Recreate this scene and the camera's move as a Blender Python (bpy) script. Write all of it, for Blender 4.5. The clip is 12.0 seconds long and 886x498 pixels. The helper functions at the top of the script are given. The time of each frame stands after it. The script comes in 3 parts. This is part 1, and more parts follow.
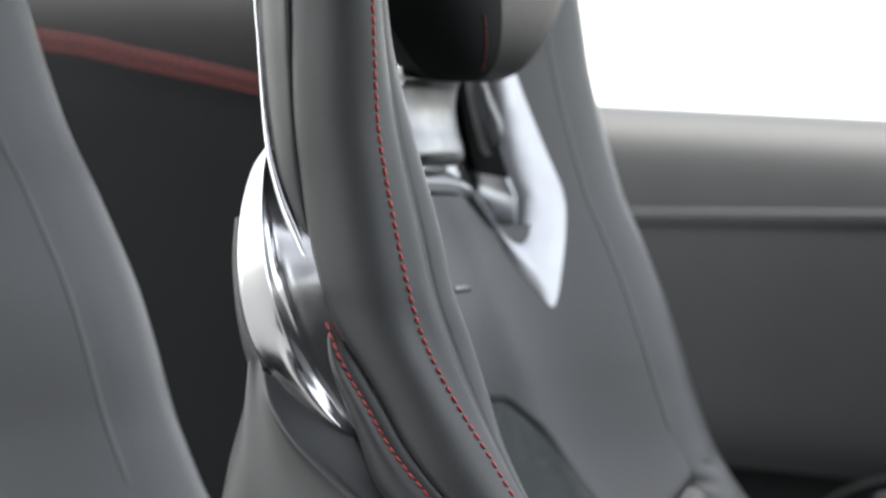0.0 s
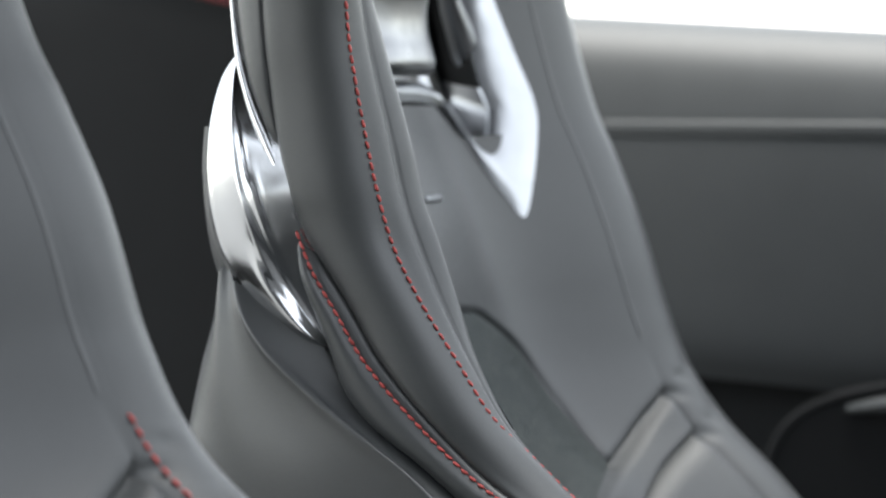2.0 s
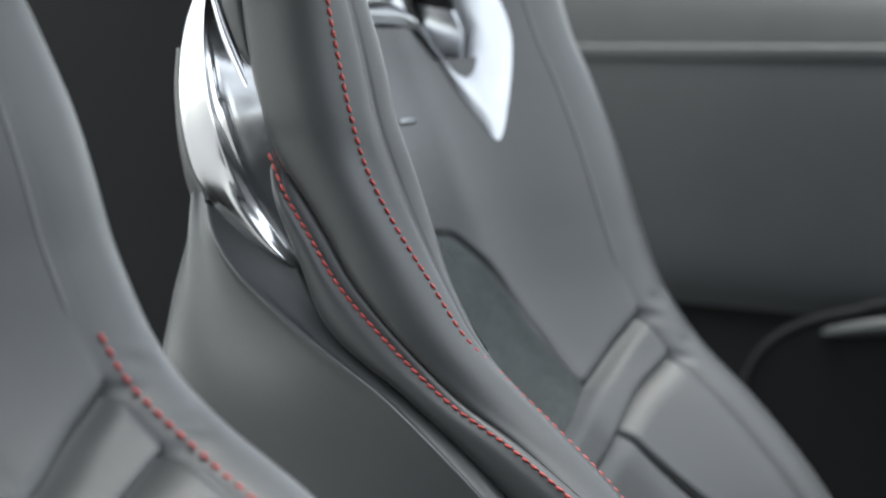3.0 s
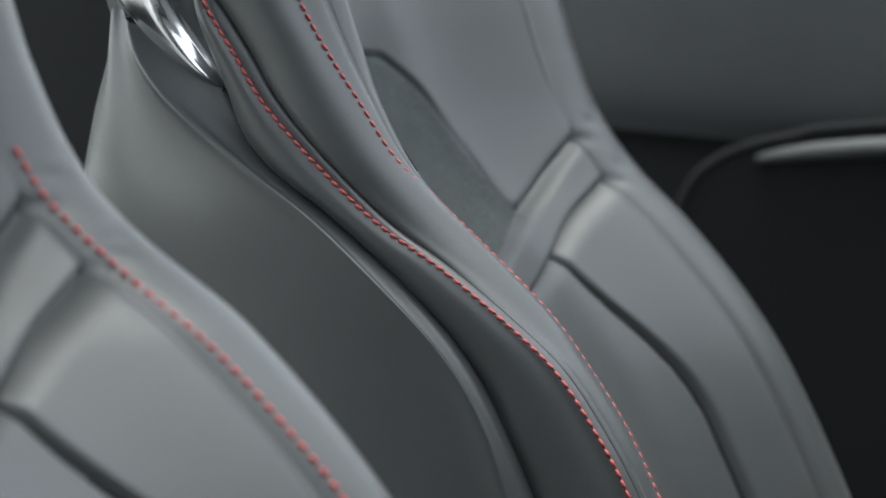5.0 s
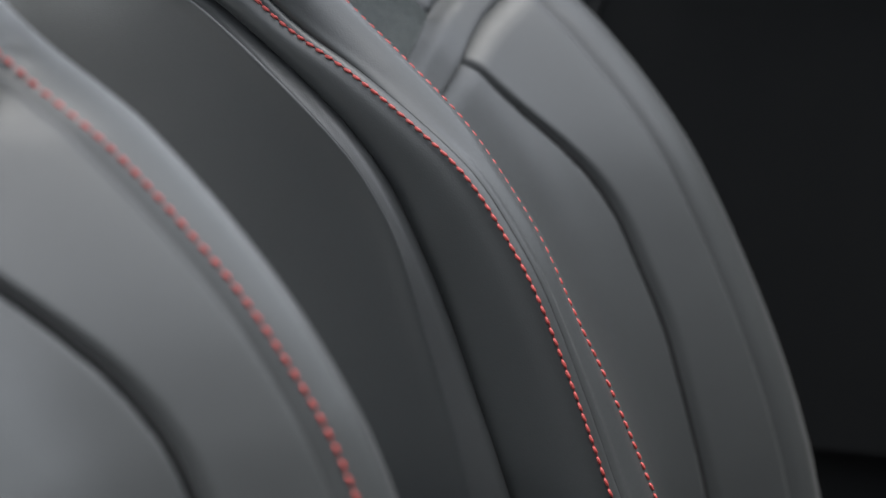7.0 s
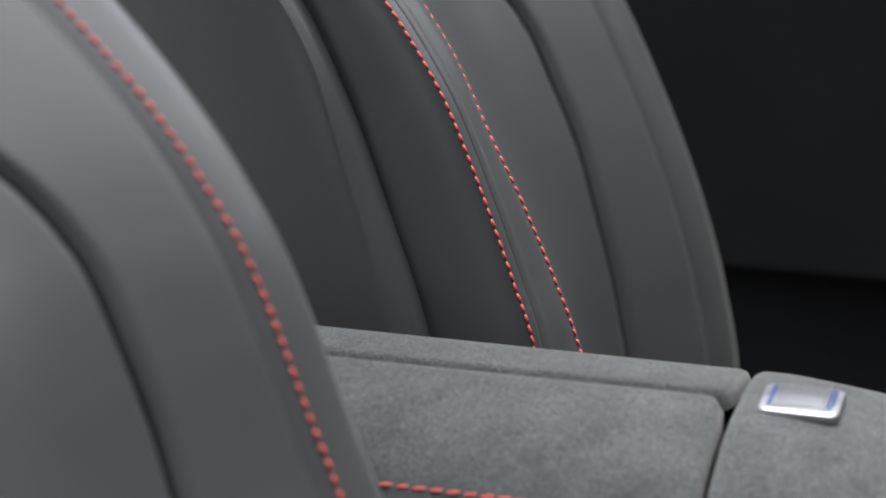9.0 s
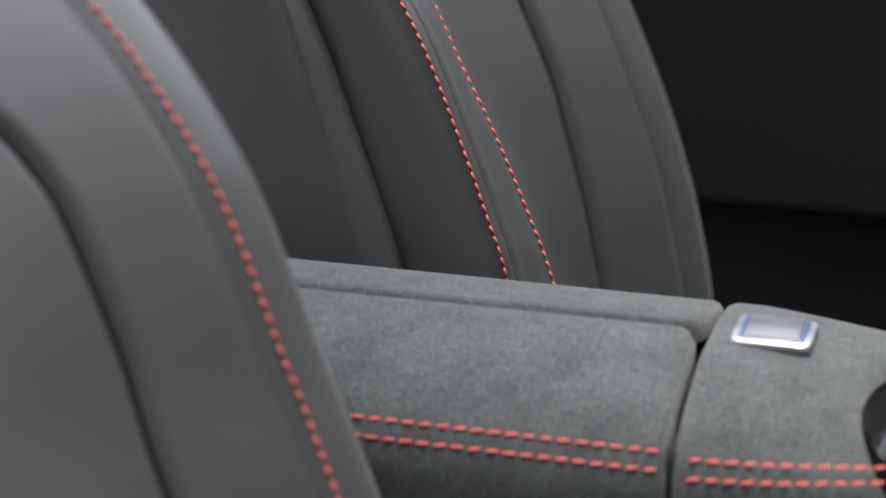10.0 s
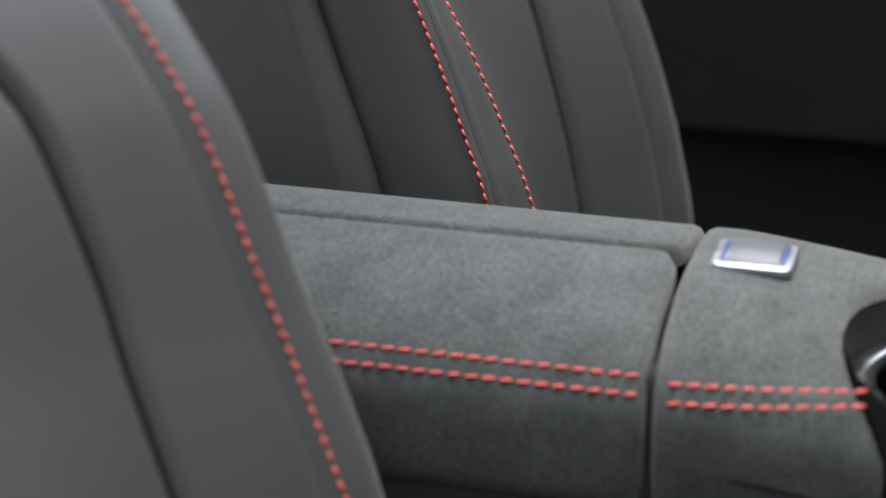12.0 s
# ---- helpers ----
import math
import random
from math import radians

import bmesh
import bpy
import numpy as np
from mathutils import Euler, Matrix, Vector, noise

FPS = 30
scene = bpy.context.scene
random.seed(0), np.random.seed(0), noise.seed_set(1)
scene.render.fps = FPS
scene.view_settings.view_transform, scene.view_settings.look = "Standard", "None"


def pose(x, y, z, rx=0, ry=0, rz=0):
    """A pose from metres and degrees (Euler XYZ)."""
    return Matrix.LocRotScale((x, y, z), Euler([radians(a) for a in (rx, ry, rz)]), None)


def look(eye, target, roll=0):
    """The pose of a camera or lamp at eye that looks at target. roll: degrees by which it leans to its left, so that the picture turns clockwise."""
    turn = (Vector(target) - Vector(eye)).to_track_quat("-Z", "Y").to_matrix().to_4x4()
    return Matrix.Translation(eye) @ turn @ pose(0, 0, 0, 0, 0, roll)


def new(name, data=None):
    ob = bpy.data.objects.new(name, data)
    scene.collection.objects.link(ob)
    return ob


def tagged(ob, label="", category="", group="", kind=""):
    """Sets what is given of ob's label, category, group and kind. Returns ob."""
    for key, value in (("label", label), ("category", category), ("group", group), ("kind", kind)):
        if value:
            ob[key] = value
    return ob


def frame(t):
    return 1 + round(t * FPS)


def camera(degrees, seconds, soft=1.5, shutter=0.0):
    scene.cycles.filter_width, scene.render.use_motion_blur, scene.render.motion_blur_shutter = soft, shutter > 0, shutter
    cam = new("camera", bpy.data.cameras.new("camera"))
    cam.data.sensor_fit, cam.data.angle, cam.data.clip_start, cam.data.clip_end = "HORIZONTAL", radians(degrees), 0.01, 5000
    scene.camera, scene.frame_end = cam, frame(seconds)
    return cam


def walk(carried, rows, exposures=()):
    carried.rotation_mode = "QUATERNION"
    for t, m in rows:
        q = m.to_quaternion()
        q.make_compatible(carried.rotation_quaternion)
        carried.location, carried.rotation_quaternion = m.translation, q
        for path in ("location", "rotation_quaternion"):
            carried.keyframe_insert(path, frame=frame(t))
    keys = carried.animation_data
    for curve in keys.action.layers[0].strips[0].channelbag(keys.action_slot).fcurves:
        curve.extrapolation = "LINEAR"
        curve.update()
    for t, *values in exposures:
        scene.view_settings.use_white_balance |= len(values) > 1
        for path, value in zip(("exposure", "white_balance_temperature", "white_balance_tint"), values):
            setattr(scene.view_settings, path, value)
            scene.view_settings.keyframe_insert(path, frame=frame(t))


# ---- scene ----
# ---- camera ----
cam = camera(20.0, 12.0)
cam.data.dof.use_dof = True
cam.data.dof.focus_distance = 1.45
cam.data.dof.aperture_fstop = 5.5


def head(x, y, z, turn, pitch, roll):
    """Camera pose: eye, heading away from +y towards -x, pitch downwards, roll, in degrees."""
    return pose(x, y, z, 90 - pitch, 0, turn) @ pose(0, 0, 0, 0, 0, -roll)


walk(cam, [
    (0, head(0.6000, -1.3800, 1.0200, 22.000, 2.000, 0.000)),
    (0.5, head(0.6006, -1.3806, 1.0192, 21.927, 2.220, -0.038)),
    (1, head(0.6011, -1.3806, 1.0190, 21.786, 2.681, -0.037)),
    (1.5, head(0.6019, -1.3789, 1.0173, 21.644, 3.211, -0.031)),
    (2, head(0.6031, -1.3760, 1.0152, 21.485, 3.899, -0.012)),
    (2.5, head(0.6042, -1.3735, 1.0118, 21.294, 4.603, 0.034)),
    (3, head(0.6034, -1.3691, 1.0078, 20.987, 5.432, 0.090)),
    (3.2, head(0.6026, -1.3665, 1.0059, 20.853, 5.771, 0.104)),
    (5, head(0.5916, -1.3356, 0.9885, 19.396, 8.994, 0.141)),
    (5.5, head(0.5917, -1.3266, 0.9848, 19.046, 9.954, 0.116)),
    (6, head(0.5923, -1.3204, 0.9819, 18.605, 11.021, 0.063)),
    (6.5, head(0.5929, -1.3164, 0.9807, 18.149, 12.078, -0.015)),
    (7, head(0.5933, -1.3156, 0.9798, 17.609, 13.262, -0.138)),
    (7.2, head(0.5936, -1.3160, 0.9799, 17.385, 13.694, -0.183)),
    (8.8, head(0.5970, -1.3235, 0.9815, 15.754, 17.057, -0.530)),
    (9, head(0.5975, -1.3234, 0.9809, 15.620, 17.377, -0.557)),
    (9.5, head(0.5993, -1.3206, 0.9770, 15.363, 18.034, -0.624)),
    (10, head(0.5993, -1.3181, 0.9761, 15.069, 18.791, -0.622)),
    (10.5, head(0.5999, -1.3162, 0.9735, 14.886, 19.323, -0.589)),
    (11, head(0.5998, -1.3145, 0.9719, 14.739, 19.822, -0.571)),
    (11.5, head(0.5995, -1.3136, 0.9706, 14.652, 20.133, -0.596)),
    (12, head(0.5996, -1.3128, 0.9701, 14.626, 20.326, -0.594)),
], exposures=[(0, 2.36, 6850, 10), (1.5, 2.45, 6800, 8), (3, 2.57, 6680, 6), (5, 2.55, 6620, 4), (7, 2.44, 6700, 9), (9.5, 2.72, 6880, 11), (12, 2.75, 6880, 11)])

# ---- world and light ----
world = bpy.data.worlds.new("sky")
scene.world = world
world.use_nodes = True
wn = world.node_tree
sky = wn.nodes.new("ShaderNodeTexSky")
sky.sky_type = "NISHITA"
sky.sun_disc = False
sky.sun_elevation = radians(86)
sky.sun_rotation = radians(-135)
sky.air_density, sky.dust_density, sky.ozone_density = 1.0, 0.6, 1.0
haze = wn.nodes.new("ShaderNodeHueSaturation")
haze.inputs["Saturation"].default_value = 0.3
wn.links.new(sky.outputs[0], haze.inputs["Color"])
wn.links.new(haze.outputs[0], wn.nodes["Background"].inputs[0])
wn.nodes["Background"].inputs[1].default_value = 0.15

sun = bpy.data.lights.new("sun", "SUN")
sun.energy, sun.angle, sun.color = 1.7, radians(50), (1.0, 0.985, 0.97)
sun_ob = new("sun", sun)
sun_ob.matrix_world = look((-0.12, -0.12, 3.0), (0, 0, 0.6))


# ---- materials ----
def principled(name, base, rough, metal=0.0):
    m = bpy.data.materials.new(name)
    m.use_nodes = True
    b = m.node_tree.nodes["Principled BSDF"]
    b.inputs["Base Color"].default_value = (*base, 1)
    b.inputs["Roughness"].default_value = rough
    b.inputs["Metallic"].default_value = metal
    return m, m.node_tree, b


def ramp_mix(nt, fac, a, b_col):
    mix = nt.nodes.new("ShaderNodeMix")
    mix.data_type = "RGBA"
    mix.inputs[6].default_value, mix.inputs[7].default_value = (*a, 1), (*b_col, 1)
    nt.links.new(fac, mix.inputs[0])
    return mix.outputs[2]


def noise_tex(nt, scale, detail=3.0, rough=0.6):
    tc = nt.nodes.new("ShaderNodeTexCoord")
    n = nt.nodes.new("ShaderNodeTexNoise")
    n.inputs["Scale"].default_value, n.inputs["Detail"].default_value, n.inputs["Roughness"].default_value = scale, detail, rough
    nt.links.new(tc.outputs["Object"], n.inputs["Vector"])
    return n


def map_range(nt, value, a, b, c, d):
    r = nt.nodes.new("ShaderNodeMapRange")
    for i, v in enumerate((a, b, c, d)):
        r.inputs[i + 1].default_value = v
    nt.links.new(value, r.inputs[0])
    return r.outputs[0]


def leather(name, base, rough=0.45, grain=1100.0, bump=0.12, gloss=0.55, sheen=0.0):
    """Fine-grained leather: pebbled relief, cloudy tone and gloss."""
    m, nt, b = principled(name, base, rough)
    tc = nt.nodes.new("ShaderNodeTexCoord")
    vo = nt.nodes.new("ShaderNodeTexVoronoi")
    vo.inputs["Scale"].default_value = grain
    nt.links.new(tc.outputs["Object"], vo.inputs["Vector"])
    cloud = noise_tex(nt, 14, 4)
    fine = noise_tex(nt, 420, 4)
    dark = tuple(c * 0.86 for c in base)
    light = tuple(min(1, c * 1.14) for c in base)
    nt.links.new(ramp_mix(nt, cloud.outputs[0], dark, light), b.inputs["Base Color"])
    nt.links.new(map_range(nt, fine.outputs[0], 0.3, 0.7, rough - 0.06, rough + 0.07), b.inputs["Roughness"])
    add = nt.nodes.new("ShaderNodeMath")
    nt.links.new(vo.outputs[0], add.inputs[0])
    nt.links.new(fine.outputs[0], add.inputs[1])
    bp = nt.nodes.new("ShaderNodeBump")
    bp.inputs["Strength"].default_value, bp.inputs["Distance"].default_value = bump, 0.0004
    nt.links.new(add.outputs[0], bp.inputs["Height"])
    nt.links.new(bp.outputs[0], b.inputs["Normal"])
    b.inputs["Specular IOR Level"].default_value = gloss
    b.inputs["Sheen Weight"].default_value, b.inputs["Sheen Roughness"].default_value = sheen, 0.3
    return m


def suede(name, base, light):
    """Brushed suede: matt nap in patches, pile speckle and a soft sheen."""
    m, nt, b = principled(name, base, 0.95)
    patch = noise_tex(nt, 38, 6, 0.7)
    speck = noise_tex(nt, 480, 2, 0.5)
    pile = noise_tex(nt, 700, 4, 0.75)
    c1 = ramp_mix(nt, map_range(nt, patch.outputs[0], 0.35, 0.68, 0, 1), base, light)
    mul = nt.nodes.new("ShaderNodeMix")
    mul.data_type, mul.blend_type = "RGBA", "MULTIPLY"
    mul.inputs[0].default_value = 1.0
    nt.links.new(c1, mul.inputs[6])
    both = nt.nodes.new("ShaderNodeMath")
    both.operation = "MULTIPLY"
    nt.links.new(map_range(nt, pile.outputs[0], 0.34, 0.66, 0.4, 1.5), both.inputs[0])
    nt.links.new(map_range(nt, speck.outputs[0], 0.62, 0.69, 1.0, 0.35), both.inputs[1])
    nt.links.new(both.outputs[0], mul.inputs[7])
    nt.links.new(mul.outputs[2], b.inputs["Base Color"])
    b.inputs["Sheen Roughness"].default_value = 0.45
    nt.links.new(map_range(nt, pile.outputs[0], 0.36, 0.64, 0.05, 0.25), b.inputs["Sheen Weight"])
    b.inputs["Specular IOR Level"].default_value = 0.15
    bp = nt.nodes.new("ShaderNodeBump")
    bp.inputs["Strength"].default_value, bp.inputs["Distance"].default_value = 0.9, 0.0009
    nt.links.new(pile.outputs[0], bp.inputs["Height"])
    nt.links.new(bp.outputs[0], b.inputs["Normal"])
    return m


def metal(name, base, rough):
    m, nt, b = principled(name, base, rough, 1.0)
    n = noise_tex(nt, 60, 4)
    nt.links.new(map_range(nt, n.outputs[0], 0.3, 0.7, rough * 0.8, rough * 1.25), b.inputs["Roughness"])
    return m


LEATHER = leather("grey_leather", (0.035, 0.0378, 0.0385), 0.44, gloss=0.6, sheen=0.15)
# Darker copy of the grey leather: the headrest's shade is in its colour.
SHADED_LEATHER = leather("shaded_leather", (0.018, 0.0187, 0.019), 0.5, gloss=0.4)
LEATHER_SIDE = leather("grey_side_leather", (0.034, 0.0365, 0.0375), 0.42, gloss=0.7, sheen=0.1)
INSERT = suede("grey_green_suede", (0.045, 0.052, 0.051), (0.065, 0.073, 0.071))
SUEDE = suede("console_suede", (0.034, 0.0385, 0.04), (0.055, 0.061, 0.063))
CHROME = metal("satin_chrome", (0.55, 0.56, 0.575), 0.18)
SWITCH = metal("bright_silver", (0.36, 0.372, 0.4), 0.42)
SILVER = metal("satin_silver", (0.34, 0.35, 0.365), 0.36)
BUTTON = metal("grey_silver", (0.17, 0.175, 0.185), 0.45)
PLATE = metal("dull_silver", (0.2, 0.205, 0.212), 0.34)
DOOR_LOW = leather("black_door_trim", (0.011, 0.0115, 0.012), 0.75, 900, 0.1, 0.06)
SLOT = principled("dark_blue_plastic", (0.02, 0.035, 0.11), 0.4)[0]
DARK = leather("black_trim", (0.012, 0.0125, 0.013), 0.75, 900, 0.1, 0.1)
DOOR = leather("door_trim", (0.044, 0.047, 0.0482), 0.5, 800, 0.1, 0.35)


def thread_material():
    m, nt, b = principled("red_thread", (0.5, 0.035, 0.03), 0.55)
    n = noise_tex(nt, 2500, 2)
    nt.links.new(ramp_mix(nt, n.outputs[0], (0.29, 0.035, 0.031), (0.5, 0.078, 0.068)), b.inputs["Base Color"])
    return m


THREAD = thread_material()
DARK_THREAD = principled("dark_red_thread", (0.13, 0.01, 0.01), 0.7)[0]


def plain_noise(name, a, b_col, rough, scale):
    m, nt, b = principled(name, a, rough)
    n = noise_tex(nt, scale, 6)
    nt.links.new(ramp_mix(nt, n.outputs[0], a, b_col), b.inputs["Base Color"])
    return m


CONCRETE = plain_noise("grey_concrete", (0.1, 0.1, 0.098), (0.145, 0.145, 0.142), 0.85, 3.0)
WALL = plain_noise("grey_paint", (0.05, 0.0505, 0.051), (0.075, 0.075, 0.0755), 0.7, 2.0)
CARPET = plain_noise("black_carpet", (0.012, 0.012, 0.013), (0.03, 0.03, 0.032), 0.95, 400.0)


# ---- geometry helpers ----
def part(name, me, material, parent=None, label="", at=None):
    me.materials.clear()
    me.materials.append(material)
    ob = new(name, me)
    if parent is not None:
        ob.parent = parent
    if at is not None:
        ob.matrix_basis = at
    if label:
        ob["label"] = label
    return ob


def thing(name, at, label, category, group="", kind=""):
    e = new(name)
    e.matrix_basis = at
    e.empty_display_size = 0.05
    return tagged(e, label, category, group, kind)


def mesh(name, verts, faces, smooth=True):
    me = bpy.data.meshes.new(name)
    me.from_pydata([tuple(map(float, v)) for v in verts], [], faces)
    me.validate()
    me.update()
    if smooth:
        me.shade_smooth()
    return me


def catmull(pts, n):
    """n points along a uniform Catmull-Rom spline through pts."""
    p = np.asarray(pts, float)
    p = np.vstack([2 * p[0] - p[1], p, 2 * p[-1] - p[-2]])
    t = np.linspace(0, len(p) - 3 - 1e-9, n)
    i = t.astype(int)
    f = (t - i)[:, None]
    a, b, c, d = p[i], p[i + 1], p[i + 2], p[i + 3]
    return 0.5 * (2 * b + (c - a) * f + (2 * a - 5 * b + 4 * c - d) * f ** 2 + (3 * b - a - 3 * c + d) * f ** 3)


def across(rows, n):
    """n rows between the given ones, without overshoot where some lie close together."""
    step = np.maximum(np.linalg.norm(np.diff(rows, axis=0), axis=-1, keepdims=True), 1e-7)
    slope = np.diff(rows, axis=0) / step
    mid = (step[1:] * slope[:-1] + step[:-1] * slope[1:]) / (step[1:] + step[:-1])
    tan = np.concatenate([slope[:1], mid, slope[-1:]])
    t = np.linspace(0, len(rows) - 1 - 1e-9, n)
    i = t.astype(int)
    f = (t - i)[:, None, None]
    p, q, u, v = rows[i], rows[i + 1], tan[i] * step[i], tan[i + 1] * step[i]
    return p * (2 * f ** 3 - 3 * f ** 2 + 1) + u * (f ** 3 - 2 * f ** 2 + f) + q * (3 * f ** 2 - 2 * f ** 3) + v * (f ** 3 - f ** 2)


def loft(curves, nu, nv):
    """Grid (nv, nu, 3) that runs along the curves (nu) and across them (nv)."""
    return across(np.array([catmull(c, nu) for c in curves]), nv)


def normals(g):
    du, dv = np.gradient(g, axis=1), np.gradient(g, axis=0)
    n = np.cross(du, dv)
    return n / (np.linalg.norm(n, axis=-1, keepdims=True) + 1e-12)


def padded(name, g, outward, roll=0.006, sides="lr", thick=0.012):
    """Upholstery panel from a grid: its edges roll inwards over the radius roll, and it has a back."""
    n = normals(g)
    if np.sum(n.reshape(-1, 3) @ np.asarray(outward, float)) < 0:
        n = -n
    d = np.full(g.shape[:2], 9.0)
    across = np.cumsum(np.linalg.norm(np.diff(g, axis=0, prepend=g[:1]), axis=-1), axis=0)
    along = np.cumsum(np.linalg.norm(np.diff(g, axis=1, prepend=g[:, :1]), axis=-1), axis=1)
    for key, e in (("l", across), ("r", across[-1:] - across), ("t", along), ("b", along[:, -1:] - along)):
        if key in sides:
            d = np.minimum(d, e)
    q = np.clip(1 - d / roll, 0, 1)
    front = g - n * (roll * (1 - np.sqrt(np.maximum(0, 1 - q * q))))[..., None]
    return closed_grid(name, front, front - n * thick)


def closed_grid(name, front, back):
    a, b = front.shape[:2]
    idx = np.arange(a * b).reshape(a, b)
    faces = []
    for i in range(a - 1):
        for j in range(b - 1):
            f = (idx[i, j], idx[i + 1, j], idx[i + 1, j + 1], idx[i, j + 1])
            faces.append(tuple(int(k) for k in f))
            faces.append(tuple(int(k) + a * b for k in f[::-1]))
    rim = [idx[0, j] for j in range(b)] + [idx[i, -1] for i in range(1, a)] + [idx[-1, j] for j in range(b - 2, -1, -1)] + [idx[i, 0] for i in range(a - 2, 0, -1)]
    for k, v in enumerate(rim):
        w = rim[(k + 1) % len(rim)]
        faces.append((int(v), int(w), int(w) + a * b, int(v) + a * b))
    me = mesh(name, np.vstack([front.reshape(-1, 3), back.reshape(-1, 3)]), faces)
    bm = bmesh.new()
    bm.from_mesh(me)
    bmesh.ops.recalc_face_normals(bm, faces=bm.faces)
    bm.normal_update()
    bm.verts.index_update()
    out = (front - back).reshape(-1, 3)
    if sum(f.normal.dot(out[f.verts[0].index]) for f in bm.faces if all(v.index < a * b for v in f.verts)) < 0:
        bmesh.ops.reverse_faces(bm, faces=bm.faces[:])
    for f in bm.faces:
        f.smooth = True
    rimset = {int(k) for k in rim}
    for e in bm.edges:
        k = [v.index % (a * b) for v in e.verts]
        if k[0] in rimset and k[1] in rimset and len({f.normal.dot(e.link_faces[0].normal) > 0.7 for f in e.link_faces}) > 1:
            e.smooth = False
    bm.to_mesh(me)
    bm.free()
    return me


def tube(name, pts, radius, n=60, sides=10, closed=False):
    """Round cord through pts; radius is a number or one value per point of pts."""
    c = catmull(pts, n)
    r = np.interp(np.linspace(0, 1, n), np.linspace(0, 1, np.size(radius)), np.atleast_1d(radius))
    verts, faces = [], []
    ref = Vector((0.3, 0.9, 0.2))
    for i in range(n):
        t = Vector(c[min(i + 1, n - 1)] - c[max(i - 1, 0)]).normalized()
        a = t.cross(ref).normalized()
        b = t.cross(a)
        for k in range(sides):
            w = 2 * math.pi * k / sides
            verts.append(Vector(c[i]) + (a * math.cos(w) + b * math.sin(w)) * r[i])
    for i in range(n - 1):
        for k in range(sides):
            k2 = (k + 1) % sides
            faces.append((i * sides + k, i * sides + k2, (i + 1) * sides + k2, (i + 1) * sides + k))
    faces.append(tuple(range(sides))[::-1])
    faces.append(tuple(range((n - 1) * sides, n * sides)))
    return mesh(name, verts, faces)


def rounded_box(name, x0, x1, y0, y1, z0, z1, r, seg=4):
    bm = bmesh.new()
    bmesh.ops.create_cube(bm, size=1)
    for v in bm.verts:
        v.co = Vector(((x0 + x1) / 2 + v.co.x * (x1 - x0), (y0 + y1) / 2 + v.co.y * (y1 - y0), (z0 + z1) / 2 + v.co.z * (z1 - z0)))
    bmesh.ops.bevel(bm, geom=bm.edges[:], offset=r, segments=seg, affect="EDGES", profile=0.5)
    me = bpy.data.meshes.new(name)
    bm.to_mesh(me)
    bm.free()
    me.shade_smooth()
    return me


def rounded_plate(name, x0, x1, y0, y1, z0, z1, corner, bevel):
    """Flat plate with rounded corners and a rolled upper edge."""
    levels = [(0, z0), (0, z1 - bevel), (0.3 * bevel, z1 - 0.3 * bevel), (bevel, z1)]
    verts, n = [], 0
    for inset, z in levels:
        r = max(corner - inset, 1e-4)
        for qx, qy, a0 in ((x1, y1, 0), (x0, y1, 90), (x0, y0, 180), (x1, y0, 270)):
            sx, sy = (1 if qx == x1 else -1), (1 if qy == y1 else -1)
            for k in range(7):
                w = radians(a0 + 15 * k)
                verts.append((qx - sx * corner + r * math.cos(w), qy - sy * corner + r * math.sin(w), z))
    n = len(verts) // len(levels)
    faces = [(i * n + k, i * n + (k + 1) % n, (i + 1) * n + (k + 1) % n, (i + 1) * n + k) for i in range(len(levels) - 1) for k in range(n)]
    faces += [tuple(range(n))[::-1], tuple(range((len(levels) - 1) * n, len(levels) * n))]
    return mesh(name, verts, faces)


def stitch_mesh(length, width):
    """One stitch: a short, slightly humped thread that dips into the leather at both ends."""
    n, k = 7, 6
    verts, faces = [], []
    for i in range(n):
        u = i / (n - 1)
        r = width / 2 * math.sqrt(max(0.06, 1 - (2 * u - 1) ** 4))
        for j in range(k):
            w = 2 * math.pi * j / k
            verts.append(((u - 0.5) * length, r * math.cos(w), r * 0.9 * math.sin(w) + 0.25 * width * math.sin(math.pi * u) - 0.1 * width))
    for i in range(n - 1):
        for j in range(k):
            faces.append((i * k + j, i * k + (j + 1) % k, (i + 1) * k + (j + 1) % k, (i + 1) * k + j))
    faces += [tuple(range(k))[::-1], tuple(range((n - 1) * k, n * k))]
    return mesh("stitch", verts, faces)


def along(pts, pitch, n=2000):
    """Points and tangents at an even pitch along a spline."""
    c = catmull(pts, n)
    s = np.concatenate([[0], np.cumsum(np.linalg.norm(np.diff(c, axis=0), axis=1))])
    at = np.arange(pitch / 2, s[-1], pitch)
    p = np.stack([np.interp(at, s, c[:, k]) for k in range(3)], 1)
    q = np.stack([np.interp(at + 1e-3, s, c[:, k]) for k in range(3)], 1) - np.stack([np.interp(at - 1e-3, s, c[:, k]) for k in range(3)], 1)
    return p, q


def stitches(pts, outward, pitch, me, parent, lean=7.0, thread=None):
    """A row of single stitches along a spline, each one its own object."""
    for i, (p, q) in enumerate(zip(*along(pts, pitch))):
        x = Vector(q).normalized()
        z = Vector(outward(p) if callable(outward) else outward)
        y = z.cross(x).normalized()
        z = x.cross(y)
        m = Matrix((x, y, z)).transposed().to_4x4()
        m = m @ Matrix.Rotation(radians(lean + random.uniform(-3, 3)), 4, "Z")
        m.translation = Vector(p) + z * 0.0004
        part("stitch", me, thread or THREAD, parent, at=m @ Matrix.Diagonal((random.uniform(0.93, 1.05), 1, 1, 1)))


